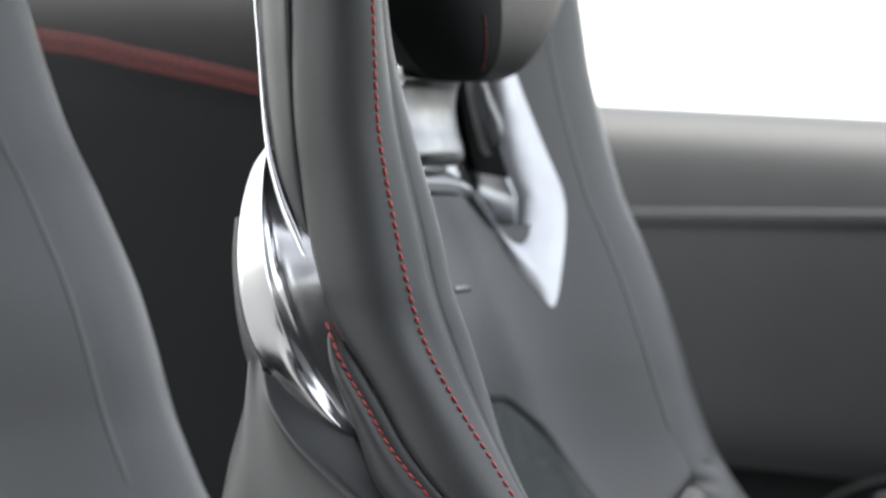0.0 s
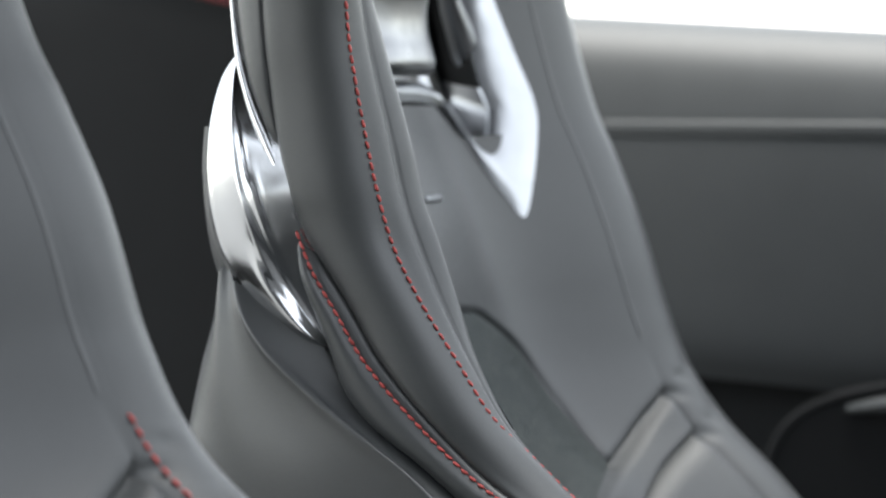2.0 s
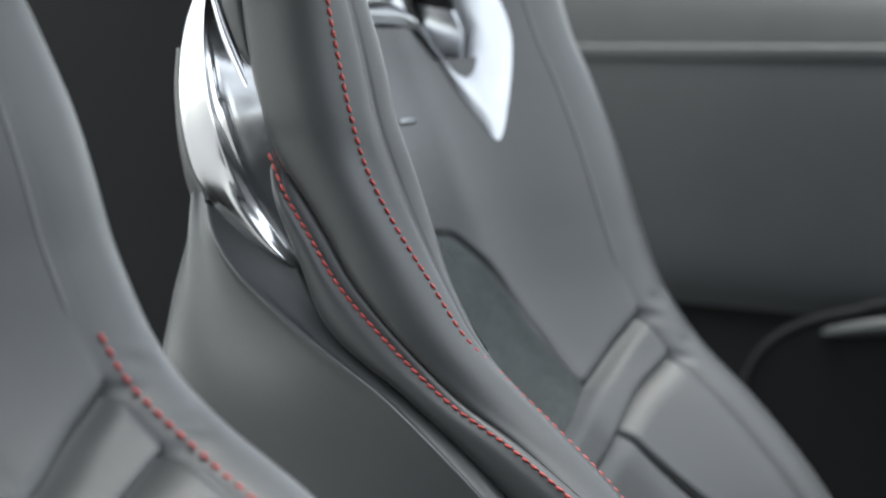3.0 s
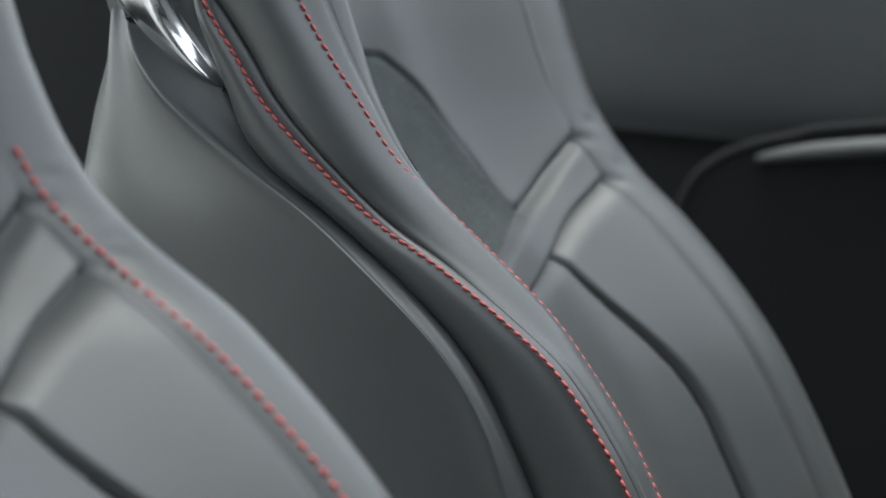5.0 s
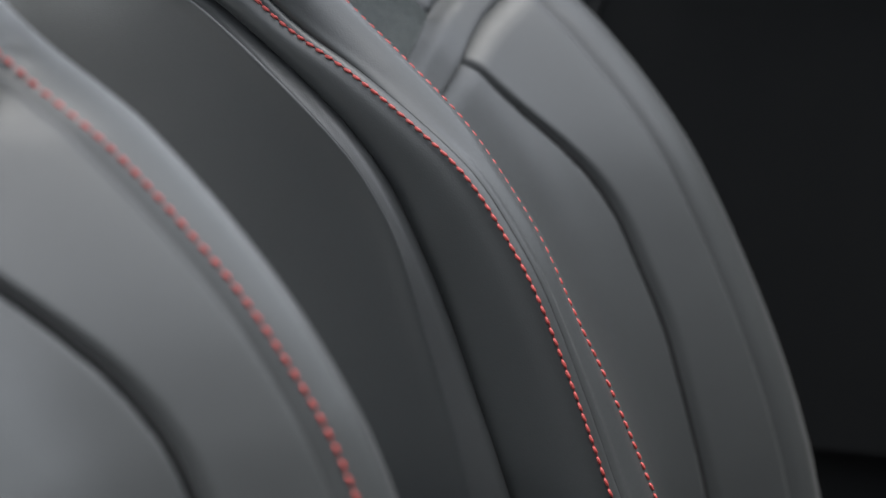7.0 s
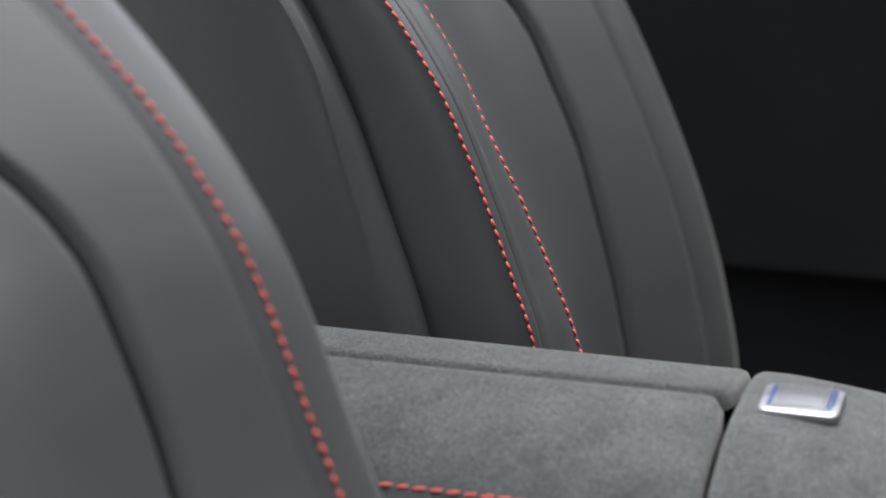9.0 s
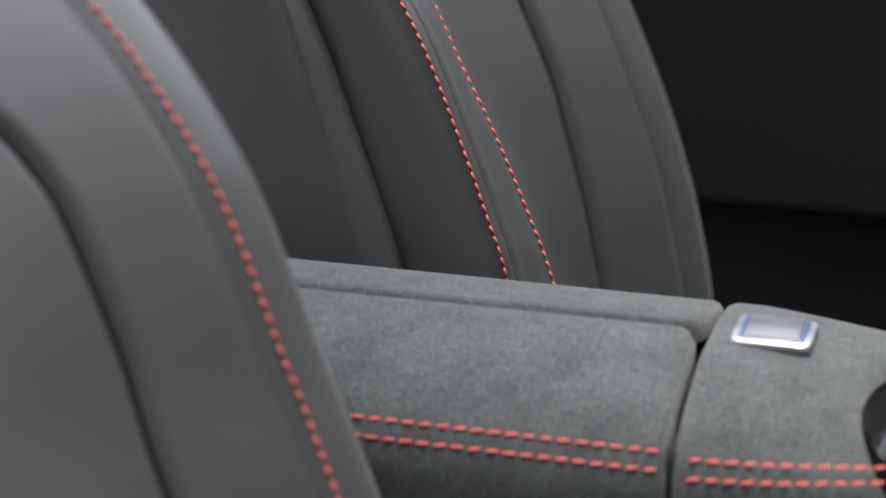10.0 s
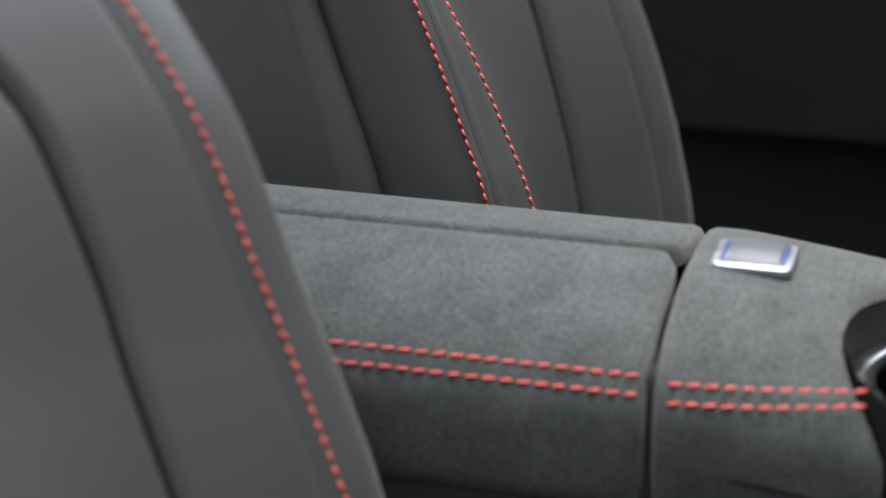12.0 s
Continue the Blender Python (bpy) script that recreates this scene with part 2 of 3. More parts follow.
def seam_cord(pts, parent, lift):
    """The dark under-thread that shows between the stitches."""
    part("under_thread", tube("under_thread", [tuple(Vector(p) + Vector(lift)) for p in pts], 0.0004, 200, 6), DARK_THREAD, parent, "dark red under-thread")


def side(curve, s, dx=0.0, dv=0.0):
    """A half-seat curve of (x, distance from the middle, height) on side s of the seat."""
    return [(x + dx, s * (v + dv), z) for x, v, z in curve]


# ---- setting ----
gm = bmesh.new()
bmesh.ops.create_grid(gm, x_segments=2, y_segments=2, size=600)
me = bpy.data.meshes.new("ground")
gm.to_mesh(me)
gm.free()
tagged(part("ground", me, CONCRETE), "dark grey concrete ground reaching the horizon", "ground", kind="structure")

def slab(name, x0, x1, y0, y1, z0, z1, material, label, category, r=0.01):
    return tagged(part(name, rounded_box(name, x0, x1, y0, y1, z0, z1, r, 3), material), label, category, kind="structure")


slab("floor", -0.7, 1.6, -1.0, 0.95, 0.0, 0.12, CARPET, "black carpeted car floor", "floor")

# far door: rounded top, upper panel, pull bar and lower recess
door = thing("door_1", pose(0, 0, 0), "dark leather trimmed car door behind the seats", "car door", kind="structure")
DOOR_PROF = [(0.93, 1.0), (0.9, 1.055), (0.86, 1.066), (0.815, 1.06), (0.785, 1.035), (0.77, 0.99), (0.765, 0.93), (0.768, 0.84), (0.775, 0.775), (0.79, 0.745)]
c = catmull(DOOR_PROF, 40)
g = np.array([[(x, y + 0.02, z + 0.06 * (-x) * 0.95) for x in np.linspace(-0.42, 1.4, 30)] for y, z in c])
part("upper_panel", padded("upper_panel", g, (0, -1, 0), 0.004, "", 0.02), DOOR, door)
part("lower_panel", rounded_box("lower_panel", -0.42, 1.4, 0.84, 0.9, 0.1, 0.79, 0.01, 3), DOOR_LOW, door)
part("pull_bar", tube("pull_bar", [(0.118, 0.8, 0.722), (0.138, 0.775, 0.728), (0.167, 0.762, 0.734), (0.205, 0.758, 0.739), (0.3, 0.757, 0.747), (0.7, 0.757, 0.77)], [0.002, 0.004, 0.007, 0.0085, 0.009, 0.009], 60, 12), DOOR, door)
ARCH = [(0.064, 0.55), (0.064, 0.66), (0.072, 0.695), (0.09, 0.718), (0.12, 0.735), (0.164, 0.747), (0.245, 0.76), (0.7, 0.795)]
part("recess_rim", tube("recess_rim", [(x, 0.777, z) for x, z in ARCH], 0.005, 120, 12), DARK, door, "black rim of the door pocket")
c = catmull(ARCH, 60)
g = np.array([[(x, 0.7745 + 0.03 * u, 0.3 + (z - 0.3) * (1 - u)) for x, z in c] for u in np.linspace(0, 1, 12)])
part("recess_panel", padded("recess_panel", g, (0, -1, 0), 0.002, "", 0.006), DOOR_LOW, door, "black panel below the armrest")
part("trim_strip", rounded_box("trim_strip", -0.4, 1.38, 0.784, 0.795, 0.962, 0.977, 0.0035, 3), DOOR, door)

# rear side trim, with a red seam
rear = thing("rear_side_trim", pose(0, 0, 0), "black rear side trim with a red stitched seam", "side trim", kind="structure")
REAR_PROF = [(0.95, 1.1), (0.9, 1.17), (0.83, 1.185), (0.77, 1.16), (0.745, 1.1), (0.74, 1.0), (0.745, 0.8), (0.76, 0.5), (0.76, 0.12)]
c = catmull(REAR_PROF, 50)
g = np.array([[(x, y, z - 0.02 * x if z > 0.9 else z) for x in np.linspace(-1.6, -0.43, 20)] for y, z in c])
part("trim_panel", padded("trim_panel", g, (0, -1, 0), 0.004, "", 0.02), DARK, rear)
for dz in (0.0, -0.011):
    stitches([(-1.2, 0.738, 1.197 + dz), (-0.7, 0.738, 1.1455 + dz), (-0.57, 0.738, 1.123 + dz), (-0.43, 0.738, 1.094 + dz)], (0, -1, 0), 0.009, stitch_mesh(0.008, 0.005), rear, thread=DARK_THREAD)
# Invented rear wall, out of view, kept low to let rear light in.
slab("wall_rear", -1.65, -1.6, -1.0, 0.97, 0.0, 0.5, DARK, "unseen low black wall added behind the seats", "wall")
# Added wall out of view: darkens the sky side that faces the camera.
slab("sky_block_behind", -1.6, 4.2, -3.6, -3.4, 0.0, 2.8, WALL, "unseen grey wall added behind the camera to block the sky", "wall")
# Slab for a roof out of view, its edges placed to shade the seats.
slab("ceiling", -0.6, 0.2, -0.62, 0.62, 1.36, 1.4, DARK, "black slab for the unseen car roof, sized to shade the seats", "ceiling", 0.015)
# Unseen block closing the cabin ahead; it cuts low front light.
slab("dashboard", 0.8, 1.6, -0.25, 0.9, 0.12, 0.98, DARK, "black block for the unseen dashboard, keeping low light off the seats", "dashboard", 0.06)
# Taller blocker, invented and out of view, to darken the near seat.
slab("front_light_block", 0.72, 1.6, -0.9, -0.254, 0.12, 1.14, DARK, "unseen black block added to keep front light off the near seat", "dashboard", 0.08)


# ---- seats ----
# Half-seat outlines: x forward, distance from the middle plane, height.
NECK_REAR = [(-0.116, 0.178, 1.25), (-0.1128, 0.185, 1.1445), (-0.1099, 0.187, 1.1155), (-0.1057, 0.19, 1.0831), (-0.0999, 0.194, 1.0507), (-0.0945, 0.197, 1.0292), (-0.0876, 0.2, 1.0078), (-0.0772, 0.203, 0.9859), (-0.0676, 0.206, 0.9691), (-0.0604, 0.208, 0.9537)]
NECK_SEAM = [(-0.083, 0.2, 1.25), (-0.077, 0.21, 1.121), (-0.0755, 0.21, 1.078), (-0.073, 0.21, 1.043), (-0.069, 0.21, 1.004), (-0.063, 0.21, 0.973), (-0.058, 0.212, 0.952), (-0.053, 0.212, 0.931)]
FOLD = NECK_SEAM[:7:2] + [(-0.058, 0.212, 0.952), (-0.053, 0.212, 0.931), (-0.045, 0.213, 0.91), (-0.027, 0.213, 0.886), (-0.004, 0.214, 0.858), (0.034, 0.214, 0.816), (0.07, 0.215, 0.78), (0.107, 0.215, 0.754), (0.149, 0.215, 0.724), (0.184, 0.215, 0.693), (0.205, 0.215, 0.661), (0.232, 0.215, 0.61), (0.25, 0.215, 0.567), (0.268, 0.215, 0.52), (0.278, 0.215, 0.488), (0.3, 0.215, 0.4), (0.31, 0.215, 0.3)]
FOLD.pop(3)
CREST = [(-0.03, 0.195, 1.25), (-0.021, 0.205, 1.12), (-0.018, 0.205, 1.05), (-0.013, 0.205, 1.015), (-0.006, 0.205, 0.98), (0.002, 0.205, 0.945), (0.012, 0.203, 0.911), (0.03, 0.202, 0.877), (0.052, 0.2, 0.843), (0.074, 0.197, 0.809), (0.099, 0.193, 0.782), (0.135, 0.19, 0.748), (0.168, 0.187, 0.715), (0.195, 0.184, 0.679), (0.216, 0.182, 0.646), (0.238, 0.182, 0.6), (0.256, 0.181, 0.564), (0.279, 0.18, 0.512), (0.292, 0.18, 0.479), (0.317, 0.18, 0.4)]
CREST_END = (0.327, 0.18, 0.3)
SEAM_B = [(-0.053, 0.21, 0.935), (-0.049, 0.217, 0.921), (-0.038, 0.217, 0.896), (-0.021, 0.217, 0.869), (-0.003, 0.217, 0.841), (0.027, 0.217, 0.809), (0.068, 0.217, 0.773), (0.11, 0.217, 0.746), (0.15, 0.217, 0.716), (0.179, 0.217, 0.69), (0.202, 0.217, 0.658), (0.222, 0.217, 0.623), (0.245, 0.217, 0.568), (0.263, 0.217, 0.52), (0.274, 0.217, 0.488), (0.295, 0.217, 0.4), (0.305, 0.217, 0.3)]
CREASE = [(-0.056, 0.21, 0.937), (-0.0535, 0.211, 0.918), (-0.05, 0.212, 0.9), (-0.045, 0.212, 0.885), (-0.038, 0.212, 0.868), (-0.03, 0.213, 0.85), (-0.019, 0.213, 0.822), (0.0, 0.213, 0.8), (0.033, 0.213, 0.777), (0.075, 0.213, 0.742), (0.107, 0.213, 0.711), (0.131, 0.213, 0.679), (0.145, 0.213, 0.649), (0.162, 0.213, 0.614), (0.178, 0.213, 0.57), (0.195, 0.213, 0.52), (0.206, 0.213, 0.488), (0.225, 0.213, 0.4), (0.235, 0.213, 0.3)]
SIDE_FRONT = [(-0.06, 0.199, 0.872), (-0.04, 0.202, 0.856), (-0.023, 0.204, 0.832), (0.008, 0.207, 0.799), (0.05, 0.212, 0.765), (0.084, 0.2165, 0.735), (0.112, 0.2195, 0.706), (0.134, 0.2205, 0.674), (0.157, 0.2205, 0.626), (0.182, 0.2205, 0.56), (0.205, 0.2205, 0.493), (0.224, 0.2205, 0.4), (0.234, 0.2205, 0.3)]
SIDE_RIDGE = [(-0.1, 0.202, 0.8885), (-0.0905, 0.212, 0.868), (-0.0735, 0.219, 0.848), (-0.05, 0.223, 0.829), (-0.012, 0.226, 0.802), (0.0265, 0.227, 0.776), (0.063, 0.228, 0.745), (0.103, 0.228, 0.7076), (0.1235, 0.228, 0.682), (0.138, 0.228, 0.656), (0.1485, 0.228, 0.627), (0.161, 0.228, 0.587), (0.1733, 0.228, 0.547), (0.184, 0.228, 0.507), (0.208, 0.228, 0.4), (0.218, 0.228, 0.3)]
SIDE_MID = [(-0.106, 0.197, 0.898), (-0.1, 0.206, 0.864), (-0.084, 0.215, 0.812), (-0.05, 0.223, 0.77), (-0.01, 0.223, 0.72), (0.02, 0.223, 0.69), (0.045, 0.223, 0.66), (0.065, 0.223, 0.63), (0.085, 0.223, 0.58), (0.105, 0.223, 0.53), (0.12, 0.223, 0.47), (0.135, 0.223, 0.4), (0.14, 0.223, 0.3)]
SIDE_REAR = [(-0.116, 0.188, 0.889), (-0.12, 0.19, 0.859), (-0.127, 0.19, 0.83), (-0.133, 0.19, 0.8), (-0.14, 0.19, 0.77), (-0.15, 0.19, 0.73), (-0.155, 0.19, 0.69), (-0.16, 0.19, 0.65), (-0.16, 0.19, 0.6), (-0.16, 0.19, 0.54), (-0.16, 0.19, 0.48), (-0.155, 0.19, 0.4), (-0.15, 0.19, 0.3)]
WING_OUT = [(-0.1051, 0.19, 1.0307), (-0.1155, 0.19, 1.0149), (-0.1206, 0.192, 0.9896), (-0.1217, 0.194, 0.9608), (-0.1183, 0.197, 0.934), (-0.1085, 0.2, 0.9056), (-0.0935, 0.203, 0.8858), (-0.069, 0.205, 0.8644), (-0.0472, 0.206, 0.8515), (-0.0335, 0.203, 0.8471)]
COLLAR_OUT = [(-0.1287, 0.18, 0.9839), (-0.1308, 0.18, 0.9584), (-0.1287, 0.182, 0.9275), (-0.1237, 0.184, 0.9038), (-0.1175, 0.186, 0.8873)]
COLLAR_IN = [(-0.1215, 0.191, 0.9842), (-0.1227, 0.192, 0.9589), (-0.1181, 0.195, 0.9285), (-0.1087, 0.198, 0.9047), (-0.0966, 0.2, 0.8886)]
STRIP = [(-0.116, 0.188, 1.25), (-0.109, 0.194, 1.13), (-0.1059, 0.196, 1.1007), (-0.103, 0.198, 1.0756), (-0.0993, 0.2, 1.047), (-0.0956, 0.202, 1.0274), (-0.0904, 0.204, 1.0107), (-0.0832, 0.206, 0.993), (-0.074, 0.208, 0.975), (-0.0649, 0.21, 0.9586), (-0.0574, 0.212, 0.943), (-0.0524, 0.213, 0.9298), (-0.0509, 0.212, 0.9217)]
WING_IN = [(-0.1025, 0.192, 1.0312), (-0.085, 0.192, 1.013), (-0.07, 0.195, 0.988), (-0.058, 0.198, 0.967), (-0.047, 0.201, 0.947), (-0.0395, 0.202, 0.926), (-0.035, 0.203, 0.905), (-0.0325, 0.203, 0.884), (-0.031, 0.203, 0.863), (-0.0325, 0.202, 0.8468)]

CREST_Z = [0.2, 0.33, 0.4, 0.44, 0.48, 0.52, 0.56, 0.6, 0.64, 0.68, 0.72, 0.76, 0.8, 0.84, 0.88, 0.92, 0.96, 1.0, 1.08, 1.14, 1.3]
CREST_X = [0.345, 0.335, 0.3215, 0.3105, 0.297, 0.281, 0.263, 0.2435, 0.221, 0.192, 0.157, 0.116, 0.087, 0.07, 0.057, 0.043, 0.0265, 0.009, -0.0135, -0.0235, -0.05]
# seams on the front of the backrest: (distance from the middle, height)
BOLSTER_SEAM = [(0.093, 0.707), (0.096, 0.69), (0.102, 0.672), (0.112, 0.648), (0.12, 0.623), (0.124, 0.595), (0.124, 0.559), (0.124, 0.519), (0.121, 0.471), (0.119, 0.417), (0.117, 0.3)]
BAND_TOP = [(0.19, 0.803), (0.162, 0.782), (0.141, 0.766), (0.11, 0.743), (0.067, 0.724), (0.0, 0.712)]
BAND_LOW = [(0.19, 0.772), (0.172, 0.759), (0.13, 0.733), (0.093, 0.707), (0.06, 0.696), (0.0, 0.688)]
INSERT_SEAM = [(0.0, 0.852), (0.016, 0.85), (0.045, 0.845), (0.08, 0.82), (0.092, 0.775), (0.094, 0.735)]


def smooth(a, b, x):
    t = np.clip((x - a) / (b - a), 0, 1)
    return t * t * (3 - 2 * t)


CREST_LINE = catmull(np.stack([CREST_X, CREST_Z], 1), 1200)


FULLER = {"now": 0.0}   # how much plumper the padding of the seat being built is


def front_x(v, z, lift=1.0):
    """Depth of the backrest's front: a hollow between two bolsters."""
    crest = np.interp(z, CREST_LINE[:, 1], CREST_LINE[:, 0])
    crest = crest + FULLER["now"] * (smooth(0.48, 0.6, z) * (1 - smooth(0.72, 0.79, z)) + 0.4 * smooth(0.84, 0.92, z))
    edge = np.interp(-z, [-c[2] for c in CREST], [c[0] for c in CREST])
    hollow = 1 - sum(smooth(a, 0.195, v) for a in (0.045, 0.058, 0.07, 0.082, 0.095)) / 5
    return crest - 0.09 * hollow + lift * np.maximum(0, edge - crest) * smooth(0.13, 0.18, v)


def rim_v(z):
    """Distance from the middle at which the pads meet the rolled outer edge."""
    return 0.165 - 0.004 * smooth(0.6, 0.75, z)


def front_at(v, z, lift=1.0):
    return float(front_x(np.float64(v), np.float64(z), lift))


def dist_to(poly, v, z):
    """Distance of many points to a polyline in the seam plane."""
    c = catmull(poly, 60)
    best = np.full(v.shape, 9.0)
    for a, b in zip(c[:-1], c[1:]):
        d = b - a
        t = np.clip(((v - a[0]) * d[0] + (z - a[1]) * d[1]) / (d @ d), 0, 1)
        best = np.minimum(best, np.hypot(v - a[0] - t * d[0], z - a[1] - t * d[1]))
    return best


def height_of(poly, v):
    c = np.array(sorted(map(tuple, catmull(poly, 60))))
    return np.interp(v, c[:, 0], c[:, 1])


def front_panels(s):
    """The front of one half of the backrest: panels that meet along its sunken seams."""
    def depth(v, z):
        x = front_x(v, z, 1.0 if s < 0 else 0.0)
        for poly, deep, width in ((BOLSTER_SEAM, 0.013, 0.0026), (BAND_TOP, 0.008, 0.003), (BAND_LOW, 0.009, 0.0032), (INSERT_SEAM, 0.004, 0.0028)):
            x = x - deep * np.exp(-(dist_to(poly, v, z) / width) ** 2)
        if s > 0:
            return x - 0.0025 * np.exp(-((v - rim_v(z)) / 0.0024) ** 2) * (1 - smooth(0.76, 0.83, z))
        x = x - 0.011 * smooth(0.785, 0.85, z) * (1 - smooth(0.93, 1.0, z)) * smooth(0.12, 0.17, v)
        return x - 0.005 * np.clip((v - 0.168) / 0.009, 0, 1) ** 2 * (1 - smooth(0.76, 0.82, z))

    seam, ins = catmull(BOLSTER_SEAM, 80), catmull(INSERT_SEAM, 80)
    seam_at = lambda z: np.interp(-z, -seam[:, 1], seam[:, 0])
    top_at, low_at = (lambda v: height_of(BAND_TOP, v)), (lambda v: height_of(BAND_LOW, v))
    ins_at = lambda v: np.interp(v, ins[:, 0], ins[:, 1])
    t = np.linspace(0, 1, 110)[:, None]
    u = (0.5 - 0.5 * np.cos(np.pi * np.linspace(0, 1, 60)))[None, :]
    zp = 0.3 + t * 0.405
    rim = 0.161 if s > 0 else 0.1735
    rim_low = rim_v(zp) if s > 0 else rim
    v_mid, v_out = u * seam_at(zp), seam_at(zp) + (rim_low - seam_at(zp)) * u
    v_all = np.broadcast_to(np.linspace(0, rim, 90)[None, :], (110, 90))
    v_in = np.broadcast_to(0.094 * np.sin(np.linspace(0, math.pi / 2, 60))[None, :], (110, 60))
    v_edge = np.broadcast_to(np.linspace(0.094, rim + (0.014 if s > 0 else 0.0), 48)[None, :], (110, 48))
    grids = {
        "centre_pad": (v_mid, 0.3 + t * (low_at(v_mid) - 0.3)),
        "bolster_pad": (v_out, 0.3 + t * (low_at(v_out) - 0.3)),
        "cross_band": (v_all[:40], low_at(v_all[:40]) + np.linspace(0, 1, 40)[:, None] * (top_at(v_all[:40]) - low_at(v_all[:40]))),
        "insert": (v_in, top_at(v_in) + t * (np.maximum(ins_at(v_in), top_at(v_in) + 0.0005) - top_at(v_in))),
        "chest_pad": (v_in, np.maximum(ins_at(v_in), top_at(v_in) + 0.0005) + t * (0.995 - ins_at(v_in))),
        "shoulder_pad": (v_edge, top_at(v_edge) + t * (1.25 - top_at(v_edge))),
    }
    out = {}
    for name, (v, z) in grids.items():
        v, z = np.broadcast_to(v, z.shape).copy(), z.copy()
        if name == "chest_pad":
            z = np.minimum(z, 0.995 - 1.6 * np.clip(v - 0.08, 0, 1))
        if name == "shoulder_pad":
            # the belt opening is cut out of the shoulder
            hole = (z > 0.925 + np.abs(v - 0.116) * 2.2) & (v < 0.136)
            v = np.where(hole, np.clip(0.118 + (z - 0.925) / 2.2, 0.118, 0.138), v)
        x = depth(v, z)
        front = np.stack([x, s * v, z], -1)
        out[name] = closed_grid(name, front, front - (0.012, 0, 0))
    return out


def even(curve, n=60):
    """n points at an even pitch along a spline."""
    c = catmull(curve, 400)
    d = np.concatenate([[0], np.cumsum(np.linalg.norm(np.diff(c, axis=0), axis=1))])
    at = np.linspace(0, d[-1], n)
    return np.stack([np.interp(at, d, c[:, k]) for k in range(3)], 1)


def curve_mid(a, b, t, bulge, n=60):
    """Curve t of the way from one half-seat curve to another, pushed outwards."""
    c = (1 - t) * even(a, n) + t * even(b, n)
    return [(x, v + bulge, z) for x, v, z in c]


def wing(t):
    """A line along the chrome wing, t of the way across: a sloping face with a shallow flute that turns in towards the neck."""
    n, out = len(WING_OUT) - 1, []
    for i, (a, b) in enumerate(zip(WING_OUT, WING_IN)):
        x, z = (1 - t) * a[0] + t * b[0], (1 - t) * a[2] + t * b[2]
        edge = math.sin(math.pi * i / n) ** 0.6
        # above: a plane turned to the rear up to a ridge; below: a rolled rim whose shoulder leans back
        high = min(t / 0.44, 1.0) - 0.3 * max(0.0, (t - 0.44) / 0.56)
        low = float(np.interp(t, [0, 0.08, 0.18, 0.26, 0.3, 0.34, 0.42, 0.5, 0.58, 1.0], [0, 0.26, 0.56, 0.72, 0.75, 0.72, 0.55, 0.36, 0.27, 0.15]))
        q = float(smooth(3.6, 7.4, i))
        rise = (1 - q) * high + q * low
        blade = math.exp(-((t - 0.47 - 0.02 * i) / 0.018) ** 2) * math.exp(-((i - 3.6) / 1.3) ** 2)
        v = (1 - t) * a[1] + t * b[1] + edge * 0.019 * rise + 0.0011 * blade
        out.append((x, v - 0.006 * float(smooth(0.97, 1.03, z)), z))
    return out


def by_height(curve, zs):
    """x and distance from the middle of a falling curve at the heights zs."""
    c = catmull(curve, 600)
    return np.interp(-zs, -c[:, 2], c[:, 0]), np.interp(-zs, -c[:, 2], c[:, 1])


def groove_line(z):
    """The groove beside the outer stitching: on the flat of the side at the neck, round the corner further down."""
    h = smooth(0.7, 0.84, z)
    wide = ((1 - h) * 0.0034 + h * 0.0092) * (1 - smooth(0.885, 0.937, z))
    return by_height(SEAM_B, z)[0] + wide, (1 - h) * 0.2105 + h * (0.2145 - 0.003 * smooth(0.8, 0.88, z))


def fold_line(zs):
    """The rear of the edge panel: the neck's seam, then the groove beside the outer stitching."""
    x, v = by_height(FOLD, zs)
    gx, gv = groove_line(zs)
    low = zs < 0.937
    return np.where(low, gx, x), np.where(low, gv, v)


def dip(v, z):
    """How far the two seams of the cross band sink the rolled outer edge."""
    return sum(0.003 * math.exp(-((z - float(height_of(poly, v))) / 0.004) ** 2) for poly in (BAND_TOP, BAND_LOW))


